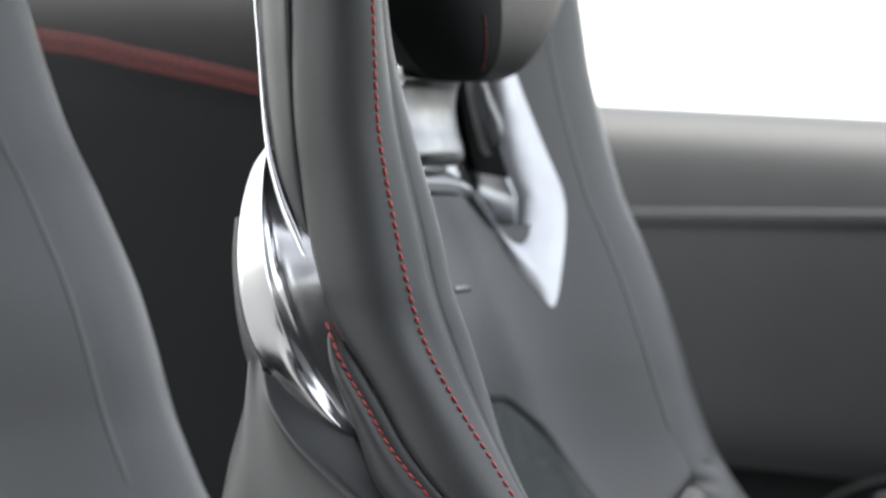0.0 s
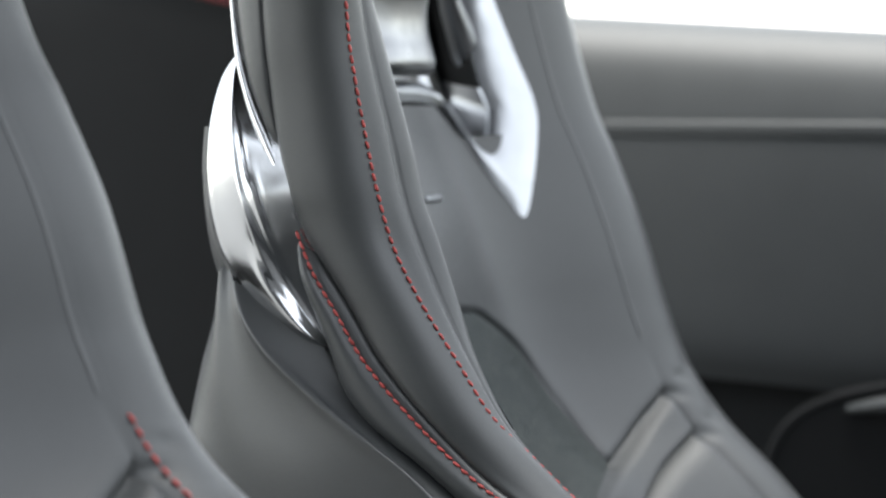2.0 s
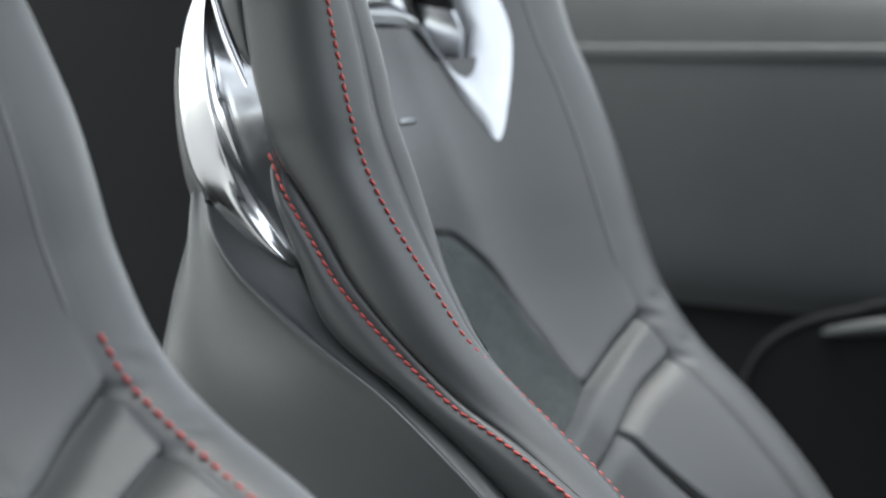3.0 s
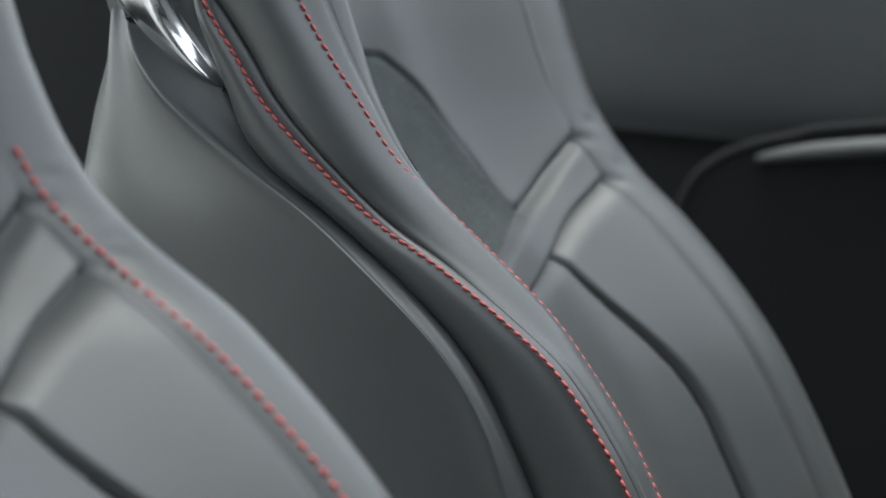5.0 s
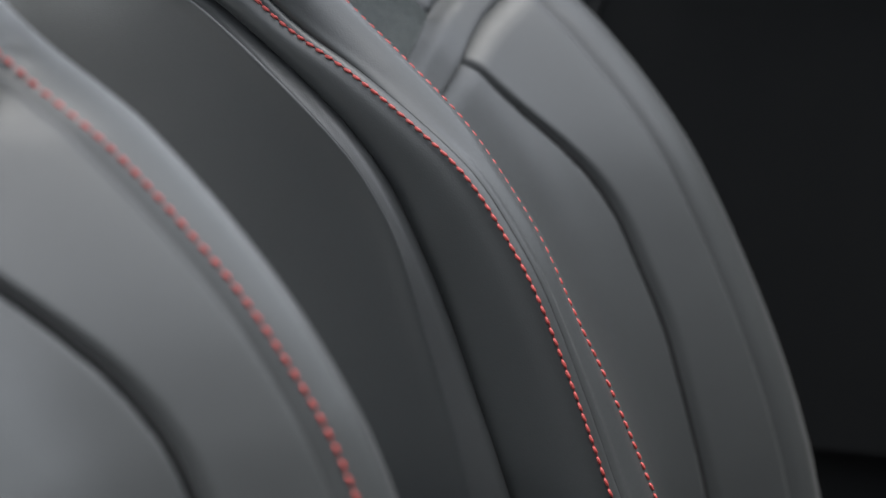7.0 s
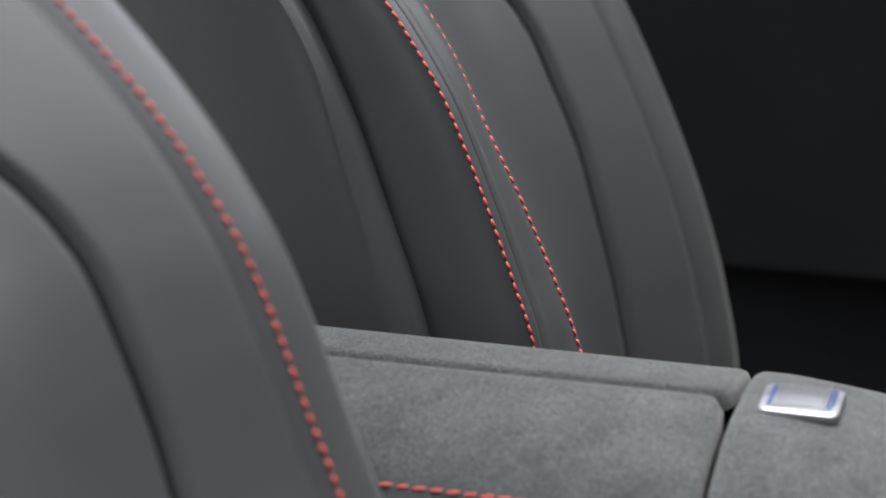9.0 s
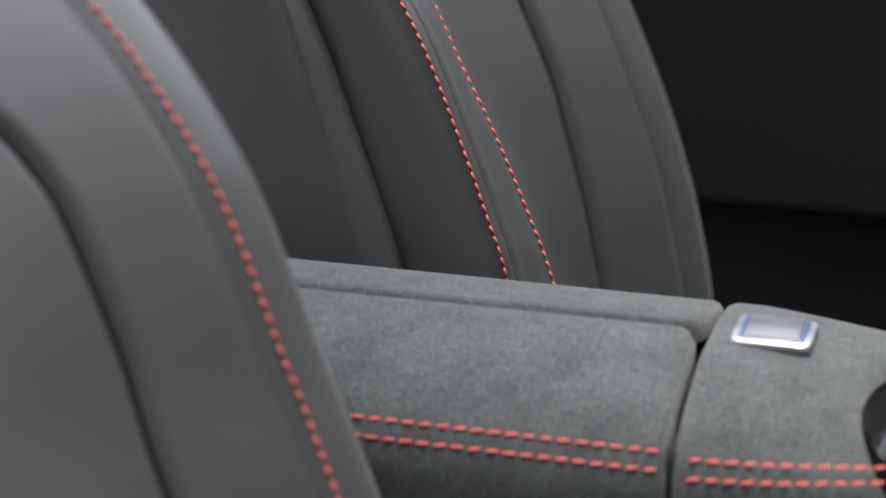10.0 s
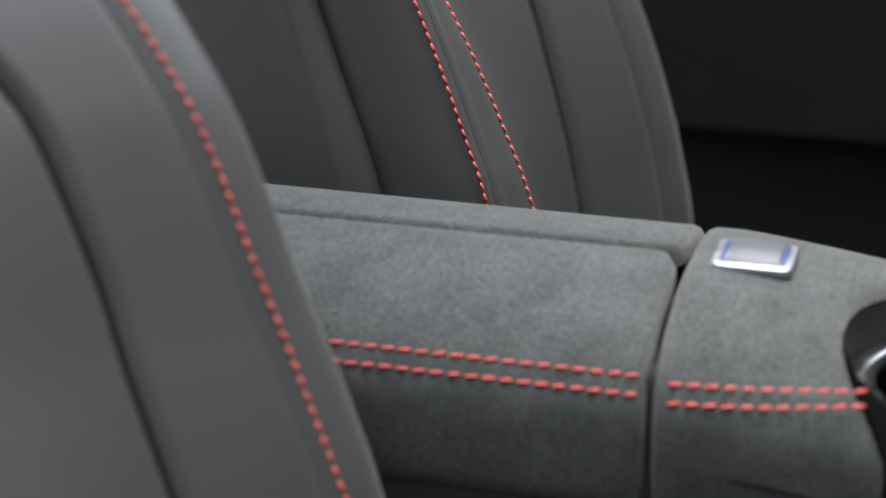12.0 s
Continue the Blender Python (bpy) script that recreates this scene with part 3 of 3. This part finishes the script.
def build_seat(at, label):
    seat = thing("car_seat", at, label, "car seat", "front seats")
    crest = CREST + [CREST_END]
    for s in (-1, 1):
        out = (0.3, s, 0.1)
        zn = np.linspace(1.25, 0.9545, 40)
        (rx, rv), (sx, sv) = by_height(NECK_REAR, zn), by_height(NECK_SEAM, zn)
        full = 0.3 + 0.7 * smooth(0.95, 1.03, zn)
        rv, sv = rv - 0.009 * (1 - smooth(0.9545, 0.985, zn)), sv - 0.006 * (1 - smooth(0.9545, 0.985, zn))
        neck = [(rx - 0.01, rv - 0.07), (rx - 0.006, rv - 0.016), (rx, rv), (0.65 * rx + 0.35 * sx, 0.65 * rv + 0.35 * sv + 0.006 * full), (0.3 * rx + 0.7 * sx, 0.3 * rv + 0.7 * sv + 0.005 * full), (sx - 0.001, sv + 0.001), (sx + 0.001, sv - 0.005)]
        g = loft([side(list(zip(x, v, zn)), s) for x, v in neck], 80, 36)
        part("neck_side_panel", padded("neck_side_panel", g, (-0.5, s, 0), 0.002, "", 0.006), LEATHER_SIDE, seat)
        zs = np.linspace(1.25, 0.3, 96 if s < 0 else 300)
        (fx, fv), (kx, kv) = fold_line(zs), by_height(crest, zs)
        rows = []
        for z, ax, av, bx, bv in zip(zs, fx, fv, kx, kv):
            w = float(smooth(0.76, 0.85, z))   # the neck is full and wide, the lower bolster turns in at once
            if s > 0:
                # one smooth roll from the pad over the crest to the outer side
                c = front_at(0.195, z, 0.0)
                r = float(rim_v(z))
                k = 1 - float(smooth(0.76, 0.83, z))   # the rolled edge runs out into the smooth shoulder
                row = [(c - 0.05, 0.205), (c - 0.032, 0.212), (c - 0.016, 0.2105), (c - 0.0065, 0.205), (c - 0.0012, 0.1975), (front_at(0.188, z, 0.0) + 0.0003 + 0.0003 * k - 0.3 * dip(0.188, z), 0.188), (front_at(0.177, z, 0.0) + 0.0003 + 0.0011 * k - 0.75 * dip(0.177, z), 0.177), (front_at(r + 0.0055, z, 0.0) + 0.00008 + 0.0011 * k - dip(r, z), r + 0.0055), (front_at(r + 0.001, z, 0.0) - 0.0002 - 0.002 * k - dip(r, z), r + 0.001), (front_at(r, z, 0.0) - 0.0008 - 0.0112 * k - dip(r, z), r - 0.002)]
            else:
                h = float(smooth(0.7, 0.84, z))
                row = [(ax - 0.002, av - 0.005), (ax - 0.0002, av), (ax + 0.0012 + 0.0008 * h, av - 0.0012 + 0.0034 * h), (0.7 * ax + 0.3 * bx + 0.0008 + 0.0022 * h, 0.7 * av + 0.3 * bv + 0.009 * h), (0.28 * ax + 0.72 * bx + 0.0018 + 0.0032 * h, 0.28 * av + 0.72 * bv + 0.008 * h), (bx, bv)]
                ahead = max(bx, front_at(0.19, z))
                turn = 0.55 * bv + 0.082 - 0.176
                slim = 0.011 * float(smooth(0.785, 0.85, z) * (1 - smooth(0.93, 1.0, z)))
                tx, tv = w * (ahead + 0.003 - slim - 0.4 * turn) + (1 - w) * (bx - 0.0005), w * 0.176 + (1 - w) * (bv - 0.005)
                row += [(bx + f * (tx - bx) + w * d, bv + f * (tv - bv)) for f, d in ((0.4, 0.0016), (0.52, 0.0002), (0.6, 0.0014))]
                row += [(tx, tv), (w * (front_at(0.17, z) - 0.002 - slim) + (1 - w) * (bx - 0.006), w * 0.169 + (1 - w) * (bv - 0.011)), (front_at(0.162, z) - 0.02, 0.162)]
            rows.append([(x, s * v, z) for x, v in row])
        g = loft(list(zip(*rows)), 260 if s < 0 else 420, 84 if s < 0 else 60)
        part("bolster_edge", padded("bolster_edge", g, out, 0.002, "", 0.001), LEATHER, seat)
        # the side swells out of the crease, carries the outer stitching and ends in a lip along the groove
        zb = np.linspace(0.936, 0.3, 84)
        xb, xc, (gx, gv) = by_height(SEAM_B, zb)[0], by_height(CREASE, zb)[0], groove_line(zb)
        top, flat = smooth(0.885, 0.937, zb), 0 * zb
        rows = [(gx + 0.0004, gv - 0.008), (gx - 0.0004, gv - 0.0004), (xb + 0.72 * (gx - xb), 0.3 * 0.2166 + 0.7 * gv + 0.0008), (xb + 0.35 * (gx - xb), 0.7 * 0.2166 + 0.3 * gv + 0.0006), (xb, 0.2166 + flat)]
        rows += [(xb + f * (xc - xb), v + flat) for f, v in ((0.1, 0.218), (0.28, 0.2202), (0.5, 0.2208), (0.7, 0.2196), (0.88, 0.2165), (1.0, 0.2115))] + [(xc - 0.003, 0.2 + flat)]
        shift = -0.012 if s > 0 else 0.0
        g = loft([side([(x + shift, v - 0.75 * k * (v - 0.2), z) for x, v, z, k in zip(xs_, vs_, zb, top)], s) for xs_, vs_ in rows], 180, 44)
        part("bolster_side", padded("bolster_side", g, out, 0.003, "", 0.006), LEATHER, seat)
        fr, ri, mi, re_ = even(SIDE_FRONT), even(SIDE_RIDGE), even(SIDE_MID), even(SIDE_REAR)
        g = loft([side(fr, s, 0.003, -0.014), side(fr, s, 0.0022, -0.004), side(fr, s, 0.0008, -0.0008), side(curve_mid(SIDE_FRONT, SIDE_RIDGE, 0.3, 0.001), s), side(curve_mid(SIDE_FRONT, SIDE_RIDGE, 0.7, 0.0014), s), side(curve_mid(SIDE_FRONT, SIDE_RIDGE, 1.0, 0.0008), s), side(curve_mid(SIDE_RIDGE, SIDE_MID, 0.15, 0.0), s), side(curve_mid(SIDE_RIDGE, SIDE_MID, 0.45, 0.0), s), side(mi, s), side(curve_mid(SIDE_MID, SIDE_REAR, 0.5, 0.006), s), side(re_, s), side(re_, s, -0.03, -0.1)], 140, 64)
        part("side_panel", padded("side_panel", g, (0, s, 0), 0.003, "", 0.003), LEATHER_SIDE, seat)
        g = loft([side(WING_OUT, s, 0.0015, -0.007)] + [side(wing(t), s) for t in (0.0, 0.08, 0.18, 0.26, 0.3, 0.34, 0.4, 0.44, 0.47, 0.5, 0.53, 0.56, 0.6, 0.68, 0.78, 0.9, 1.0)], 110, 90)
        part("chrome_wing", padded("chrome_wing", g, (0, s, 0), 0.002, "", 0.004), CHROME, seat, "polished chrome wing on the neck of the seat")
        g = loft([side(COLLAR_OUT, s, -0.004, -0.09), side(COLLAR_OUT, s, -0.001, -0.02), side(COLLAR_OUT, s), side(curve_mid(COLLAR_OUT, COLLAR_IN, 0.5, 0.0035), s), side(COLLAR_IN, s, 0.0, -0.001), side(COLLAR_IN, s, 0.004, -0.006)], 60, 24)
        part("shell_collar", padded("shell_collar", g, (-0.5, s, 0), 0.0015, "b", 0.004), LEATHER_SIDE, seat)
        part("wing_trim", tube("wing_trim", side(STRIP, s, 0, -0.001), [0.001, 0.0012, 0.0012, 0.0014, 0.0018, 0.0022, 0.0027, 0.0033, 0.0037, 0.0036, 0.0031, 0.002, 0.0006], 120), CHROME, seat, "thin chrome strip")
        for name, me in front_panels(s).items():
            part(name, me, INSERT if name == "insert" else LEATHER, seat)
        outer = [(0.0, 0.999), (0.077, 0.996), (0.092, 0.983), (0.098, 0.956), (0.108, 0.928), (0.115, 0.913), (0.126, 0.935), (0.14, 0.972), (0.146, 0.997), (0.143, 1.031), (0.137, 1.086), (0.13, 1.15)]
        inner = [(0.0, 1.017), (0.072, 1.013), (0.088, 1.0), (0.097, 0.976), (0.106, 0.964), (0.112, 0.965), (0.119, 0.98), (0.123, 0.993), (0.122, 1.008), (0.122, 1.035), (0.122, 1.07), (0.12, 1.14)]
        oc = [(float(front_x(np.float64(v), np.float64(z))) + 0.001, s * v, z) for v, z in outer]
        ic = [(float(front_x(np.float64(v), np.float64(z))) - 0.004, s * v, z) for v, z in inner]
        mc = [((a[0] + b[0]) / 2 + 0.006, (a[1] + b[1]) / 2, (a[2] + b[2]) / 2) for a, b in zip(oc, ic)]
        flare = [1.0] * 5 + [1.08, 1.16, 1.22, 1.28, 1.3, 1.3, 1.3]
        deep = [(x - 0.03, y * (0.55 + 0.45 * f), z + 0.004) for (x, y, z), f in zip(ic, flare)]
        deeper = [(-0.115, y * f, z + 0.014) for (x, y, z), f in zip(ic, flare)]
        part("belt_guide", padded("belt_guide", loft([oc, mc, ic, [(x - 0.004, y, z) for x, y, z in ic]], 110, 20), (1, 0, 0), 0.002, "", 0.003), SILVER, seat, "satin metal surround of the shoulder opening")
        part("guide_throat", padded("guide_throat", loft([ic[4:9], deep[4:9], deeper[4:9]], 50, 14), (1, 0, 0), 0.002, "", 0.003), SILVER, seat)
        for k0, k1 in ((0, 5), (8, 12)):
            part("guide_lining", padded("guide_lining", loft([ic[k0:k1], deep[k0:k1], deeper[k0:k1]], 50, 14), (1, 0, 0), 0.002, "", 0.003), DARK, seat)
    # Black cord sunk in each bolster seam stands in for the seam's shade.
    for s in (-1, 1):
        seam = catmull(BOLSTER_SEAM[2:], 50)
        part("seam_shade", tube("seam_shade", [(front_at(v, z, 0.0) - 0.0052, s * v, z) for v, z in seam], 0.0021, 160, 8), DARK, seat, "black cord standing in for shade in the bolster seam")
    # plate with a rolled upper edge and a swelling towards its foot
    plate = catmull([(-0.06, 1.13), (-0.06, 1.085), (-0.057, 1.077), (-0.0595, 1.07), (-0.061, 1.056), (-0.06, 1.044), (-0.057, 1.034), (-0.0555, 1.026), (-0.0575, 1.02), (-0.066, 1.015)], 60)
    g = np.array([[(x - 0.01 * (2 * j / 24 - 1) ** 4, (0.05 + 0.1 * (1.06 - z)) * (2 * j / 24 - 1), z) for j in range(25)] for x, z in plate])
    part("back_plate", padded("back_plate", g, (1, 0, 0), 0.004, "lr", 0.006), PLATE, seat, "satin silver plate below the headrest")
    for s in (-1, 1):
        part("belt_bezel", tube("belt_bezel", [(-0.068, s * 0.082, 1.1), (-0.07, s * 0.096, 1.072), (-0.07, s * 0.123, 1.043), (-0.07, s * 0.15, 1.014), (-0.07, s * 0.174, 0.985)], [0.006, 0.008, 0.011, 0.013, 0.011], 50, 14), SILVER, seat)
    part("belt_slot", rounded_box("belt_slot", front_at(0.0, 0.93) - 0.004, front_at(0.0, 0.93) + 0.0025, 0.0, 0.03, 0.9275, 0.9325, 0.0018, 3), SILVER, seat, "small silver slot")
    # headrest
    verts, faces = [], []
    nu, nv = 40, 24
    for i in range(nv + 1):
        w = math.pi * i / nv - math.pi / 2
        for j in range(nu):
            a = 2 * math.pi * j / nu
            sg = lambda q, e: math.copysign(abs(q) ** e, q)
            wide = 0.075 + 0.07 * smooth(1.06, 1.2, 1.19 + 0.12 * math.sin(w))
            verts.append((-0.045 + 0.05 * sg(math.cos(w), 0.55) * sg(math.cos(a), 0.6), wide * sg(math.cos(w), 0.5) * sg(math.sin(a), 0.5), 1.19 + 0.115 * sg(math.sin(w), 0.7)))
    for i in range(nv):
        for j in range(nu):
            faces.append((i * nu + j, i * nu + (j + 1) % nu, (i + 1) * nu + (j + 1) % nu, (i + 1) * nu + j))
    # Underside panel in black, drawn wider so that it takes in shade too.
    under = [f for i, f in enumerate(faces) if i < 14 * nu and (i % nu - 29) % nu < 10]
    part("headrest", mesh("headrest", verts, [f for f in faces if f not in under]), SHADED_LEATHER, seat)
    seam = [verts[i * nu + 37] for i in range(3, 9)]
    stitches(seam, (1, -0.2, -0.4), 0.006, stitch_mesh(0.0048, 0.0016), seat, thread=DARK_THREAD)
    part("headrest_underside", mesh("headrest_underside", verts, under), DARK, seat, "black underside panel of the headrest, widened to hold its shade")
    back = np.array([[(-0.175 - 0.015 * math.cos(math.pi * (j / 16 - 0.5)) + 0.05 * k / 30, 0.1 * (2 * j / 16 - 1), 0.3 + 0.68 * k / 30) for j in range(17)] for k in range(31)])
    part("back_shell", padded("back_shell", back, (-1, 0, 0), 0.006, "lrtb", 0.012), LEATHER_SIDE, seat)
    part("cushion", rounded_box("cushion", -0.1, 0.42, -0.2, 0.2, 0.16, 0.29, 0.04, 5), LEATHER, seat)
    part("seat_rail", rounded_box("seat_rail", -0.08, 0.38, -0.17, 0.17, 0.03, 0.21, 0.01, 2), DARK, seat)
    return seat


FULLER["now"] = 0.0
far_seat = build_seat(pose(0, 0.25, 0), "grey leather sports seat with red stitching beside the console")
FULLER["now"] = 0.012
near_seat = build_seat(pose(0.087, -0.5, 0.451) @ pose(0, 0, 0, 0, -3.6, 0) @ pose(-0.1, 0, -0.4), "grey leather front seat with red stitched bolster edge")
THREAD_SEAT = stitch_mesh(0.0054, 0.0019)
# the inner seam slips over the crest and out of sight along the shoulder's turn
over = [float(smooth(0.815, 0.77, z) * smooth(0.62, 0.73, z)) for x, v, z in CREST]
seam_a = [(x - 0.0008 - 0.0009 * w + 0.0013 * float(smooth(0.67, 0.57, z)), v + 0.0016 - 0.0085 * w, z) for (x, v, z), w in zip(CREST, over)]
seam_cord(side(SEAM_B[1:], -1, 0.0, 0.0), far_seat, (0, 0, 0))
stitches(side(seam_a, -1), (0.6, -0.75, 0.2), 0.0067, THREAD_SEAT, far_seat)
stitches(side(SEAM_B[1:], -1, 0.0, 0.0002), (0.1, -1, 0.1), 0.0067, THREAD_SEAT, far_seat)
stitches(side([(front_at(rim_v(z) + 0.0052, z, 0.0) + 0.0016, float(rim_v(z)) + 0.0052, z) for x, v, z in CREST[9:]], 1), (1, 0.1, 0.4), 0.0075, stitch_mesh(0.006, 0.0021), near_seat)


# ---- centre console ----
CY = -0.125
HALF = [(0.0, 0.5285), (0.02, 0.528), (0.045, 0.5245), (0.068, 0.5175), (0.085, 0.508), (0.096, 0.497), (0.1012, 0.485), (0.1025, 0.472), (0.1008, 0.452), (0.0965, 0.43), (0.086, 0.418)]


END_X = 0.4155


def end_x(z):
    return END_X + 0.0 * z


def lid_end(v):
    """The flaps' inner front corners are rounded."""
    q = np.clip(1 - v / 0.022, 0, 1)
    return END_X - 0.016 * (1 - np.sqrt(1 - q * q))


def lid_grid(s, y_in):
    prof = catmull(HALF, 60)
    prof[:, 0] = np.maximum(prof[:, 0], y_in)
    xs = np.concatenate([np.linspace(0.0, 0.9, 30), np.linspace(0.91, 1, 16)])
    return np.array([[(0.02 + u * (lid_end(v) - 0.02), CY + s * v, z) for u in xs] for v, z in prof])


console = thing("centre_console", pose(0, 0, 0), "grey suede centre console with split armrest lid", "centre console")
for s in (-1, 1):
    part("armrest_lid", padded("armrest_lid", lid_grid(s, 0.0019), (0, s * 0.4, 1), 0.005, "lb", 0.008), SUEDE, console, "grey suede armrest lid with double red stitching")

CUP = (0.575, -0.171, 0.072)
prof = catmull(HALF[:-1] + [(0.093, 0.408), (0.09, 0.36), (0.09, 0.26), (0.09, 0.15)], 110)
full = np.vstack([prof[::-1] * (-1, 1), prof[1:]])
xs = np.concatenate([np.linspace(0, 0.12, 14), np.linspace(0.13, 1, 70)])
g = np.array([[(end_x(z) + 0.0038 + u * 0.25, CY + v, z - (0.2 * max(0, u * 0.25 - 0.018) ** 1.2 if z > 0.45 else 0)) for u in xs] for v, z in full])
cx, cy, cr = CUP
dd = np.hypot(g[..., 0] - cx, g[..., 1] - cy)
inside = (dd < cr) & (g[..., 2] > 0.44)
lip = np.clip((dd - cr) / 0.012, 0, 1)
g[..., 2] -= np.where((dd < cr + 0.012) & (g[..., 2] > 0.3), 0.006 * (1 - np.sqrt(1 - (1 - lip) ** 2)), 0)
snap = inside[..., None]
rad = np.stack([(g[..., 0] - cx) / (dd + 1e-9) * cr + cx, (g[..., 1] - cy) / (dd + 1e-9) * cr + cy, g[..., 2]], -1)
g = np.where(snap, rad, g)
a, b = g.shape[:2]
idx = np.arange(a * b).reshape(a, b)
nrm = normals(g)
if nrm[a // 2, 5, 2] < 0:
    nrm = -nrm
edge = np.clip(1 - (g[..., 0] - end_x(g[..., 2]) - 0.0038) / 0.006, 0, 1)
g = g - nrm * (0.006 * (1 - np.sqrt(np.maximum(0, 1 - edge ** 2))))[..., None]
faces = [tuple(int(k) for k in (idx[i, j], idx[i, j + 1], idx[i + 1, j + 1], idx[i + 1, j])) for i in range(a - 1) for j in range(b - 1)
         if not (inside[i, j] and inside[i + 1, j] and inside[i, j + 1] and inside[i + 1, j + 1])]
front_me = mesh("console_front", g.reshape(-1, 3), faces)
part("console_front", front_me, SUEDE, console, "grey suede console front")

# body below the lid
part("console_body", rounded_box("console_body", 0.0, 0.424, CY - 0.095, CY + 0.095, 0.12, 0.5, 0.01, 3), DARK, console)
# cup holder
n = 64
verts, faces = [], []
levels = [(cr + 0.0005, 0.512), (cr - 0.001, 0.506), (cr - 0.002, 0.40), (0, 0.40)]
for r, z in levels:
    for k in range(n):
        w = 2 * math.pi * k / n
        verts.append((cx + r * math.cos(w), cy + r * math.sin(w), z - (0.02 if z > 0.45 else 0) * max(0, -math.sin(w)) ** 2))
for i in range(len(levels) - 1):
    for k in range(n):
        faces.append((i * n + k, i * n + (k + 1) % n, (i + 1) * n + (k + 1) % n, (i + 1) * n + k))
part("cup_holder", mesh("cup_holder", verts, faces), DARK, console, "dark cup holder recess")
verts, faces = [], []
for r, z in ((cr - 0.002, 0.4915), (cr - 0.003, 0.494), (cr - 0.016, 0.4915), (cr - 0.018, 0.486)):
    verts += [(cx + r * math.cos(2 * math.pi * k / n), cy + r * math.sin(2 * math.pi * k / n), z) for k in range(n)]
for i in range(4):
    for k in range(n):
        faces.append((i * n + k, i * n + (k + 1) % n, (i + 1) % 4 * n + (k + 1) % n, (i + 1) % 4 * n + k))
part("cup_ring", mesh("cup_ring", verts, faces), CHROME, console, "chrome cup holder ring")

# opening switch
SW = (0.4525, -0.126, 0.5292)
me = rounded_plate("switch_frame", SW[0] - 0.0205, SW[0] + 0.0205, SW[1] - 0.0205, SW[1] + 0.0175, SW[2] - 0.004, SW[2] + 0.0014, 0.005, 0.0012)
switch = part("switch_frame", me, SWITCH, console, "satin silver switch frame")
for k in (-1, 1):
    slot = rounded_box("switch_slot", SW[0] + k * 0.0152 - 0.0014, SW[0] + k * 0.0152 + 0.0014, SW[1] - 0.0155, SW[1] + 0.0145, SW[2] - 0.002, SW[2] + 0.0021, 0.0008, 2)
    part("switch_slot", slot, SLOT, switch, "dark blue slot")
me = rounded_box("switch_button", SW[0] - 0.0135, SW[0] + 0.0135, SW[1] - 0.0175, SW[1] + 0.0155, SW[2], SW[2] + 0.002, 0.0009, 3)
part("switch_button", me, BUTTON, switch)
rib = rounded_box("rib", -0.0005, 0.0005, -0.016, 0.0145, -0.0004, 0.0014, 0.0003, 2)
for k in range(13):
    part("rib", rib, SWITCH, switch, at=pose(SW[0] - 0.0126 + 0.0021 * k, SW[1] - 0.0005, SW[2] + 0.002))

THREAD_LID = stitch_mesh(0.0072, 0.0017)


def on_lid(z):
    p = catmull(HALF, 200)
    return CY - float(np.interp(-z, -p[60:, 1], p[60:, 0])) - 0.0004


for z in (0.4977, 0.4895):
    stitches([(0.1, on_lid(z), z), (0.25, on_lid(z), z), (end_x(z) - 0.0015, on_lid(z), z)], (0, -1, 0.5), 0.0087, THREAD_LID, console)
for z, rise in ((0.4957, 0.006), (0.4872, 0.009)):
    stitches([(end_x(z) + 0.01, on_lid(z), z), (0.47, on_lid(z + 0.3 * rise), z + 0.3 * rise), (0.525, on_lid(z + rise), z + rise)], (0, -1, 0.5), 0.0087, THREAD_LID, console)
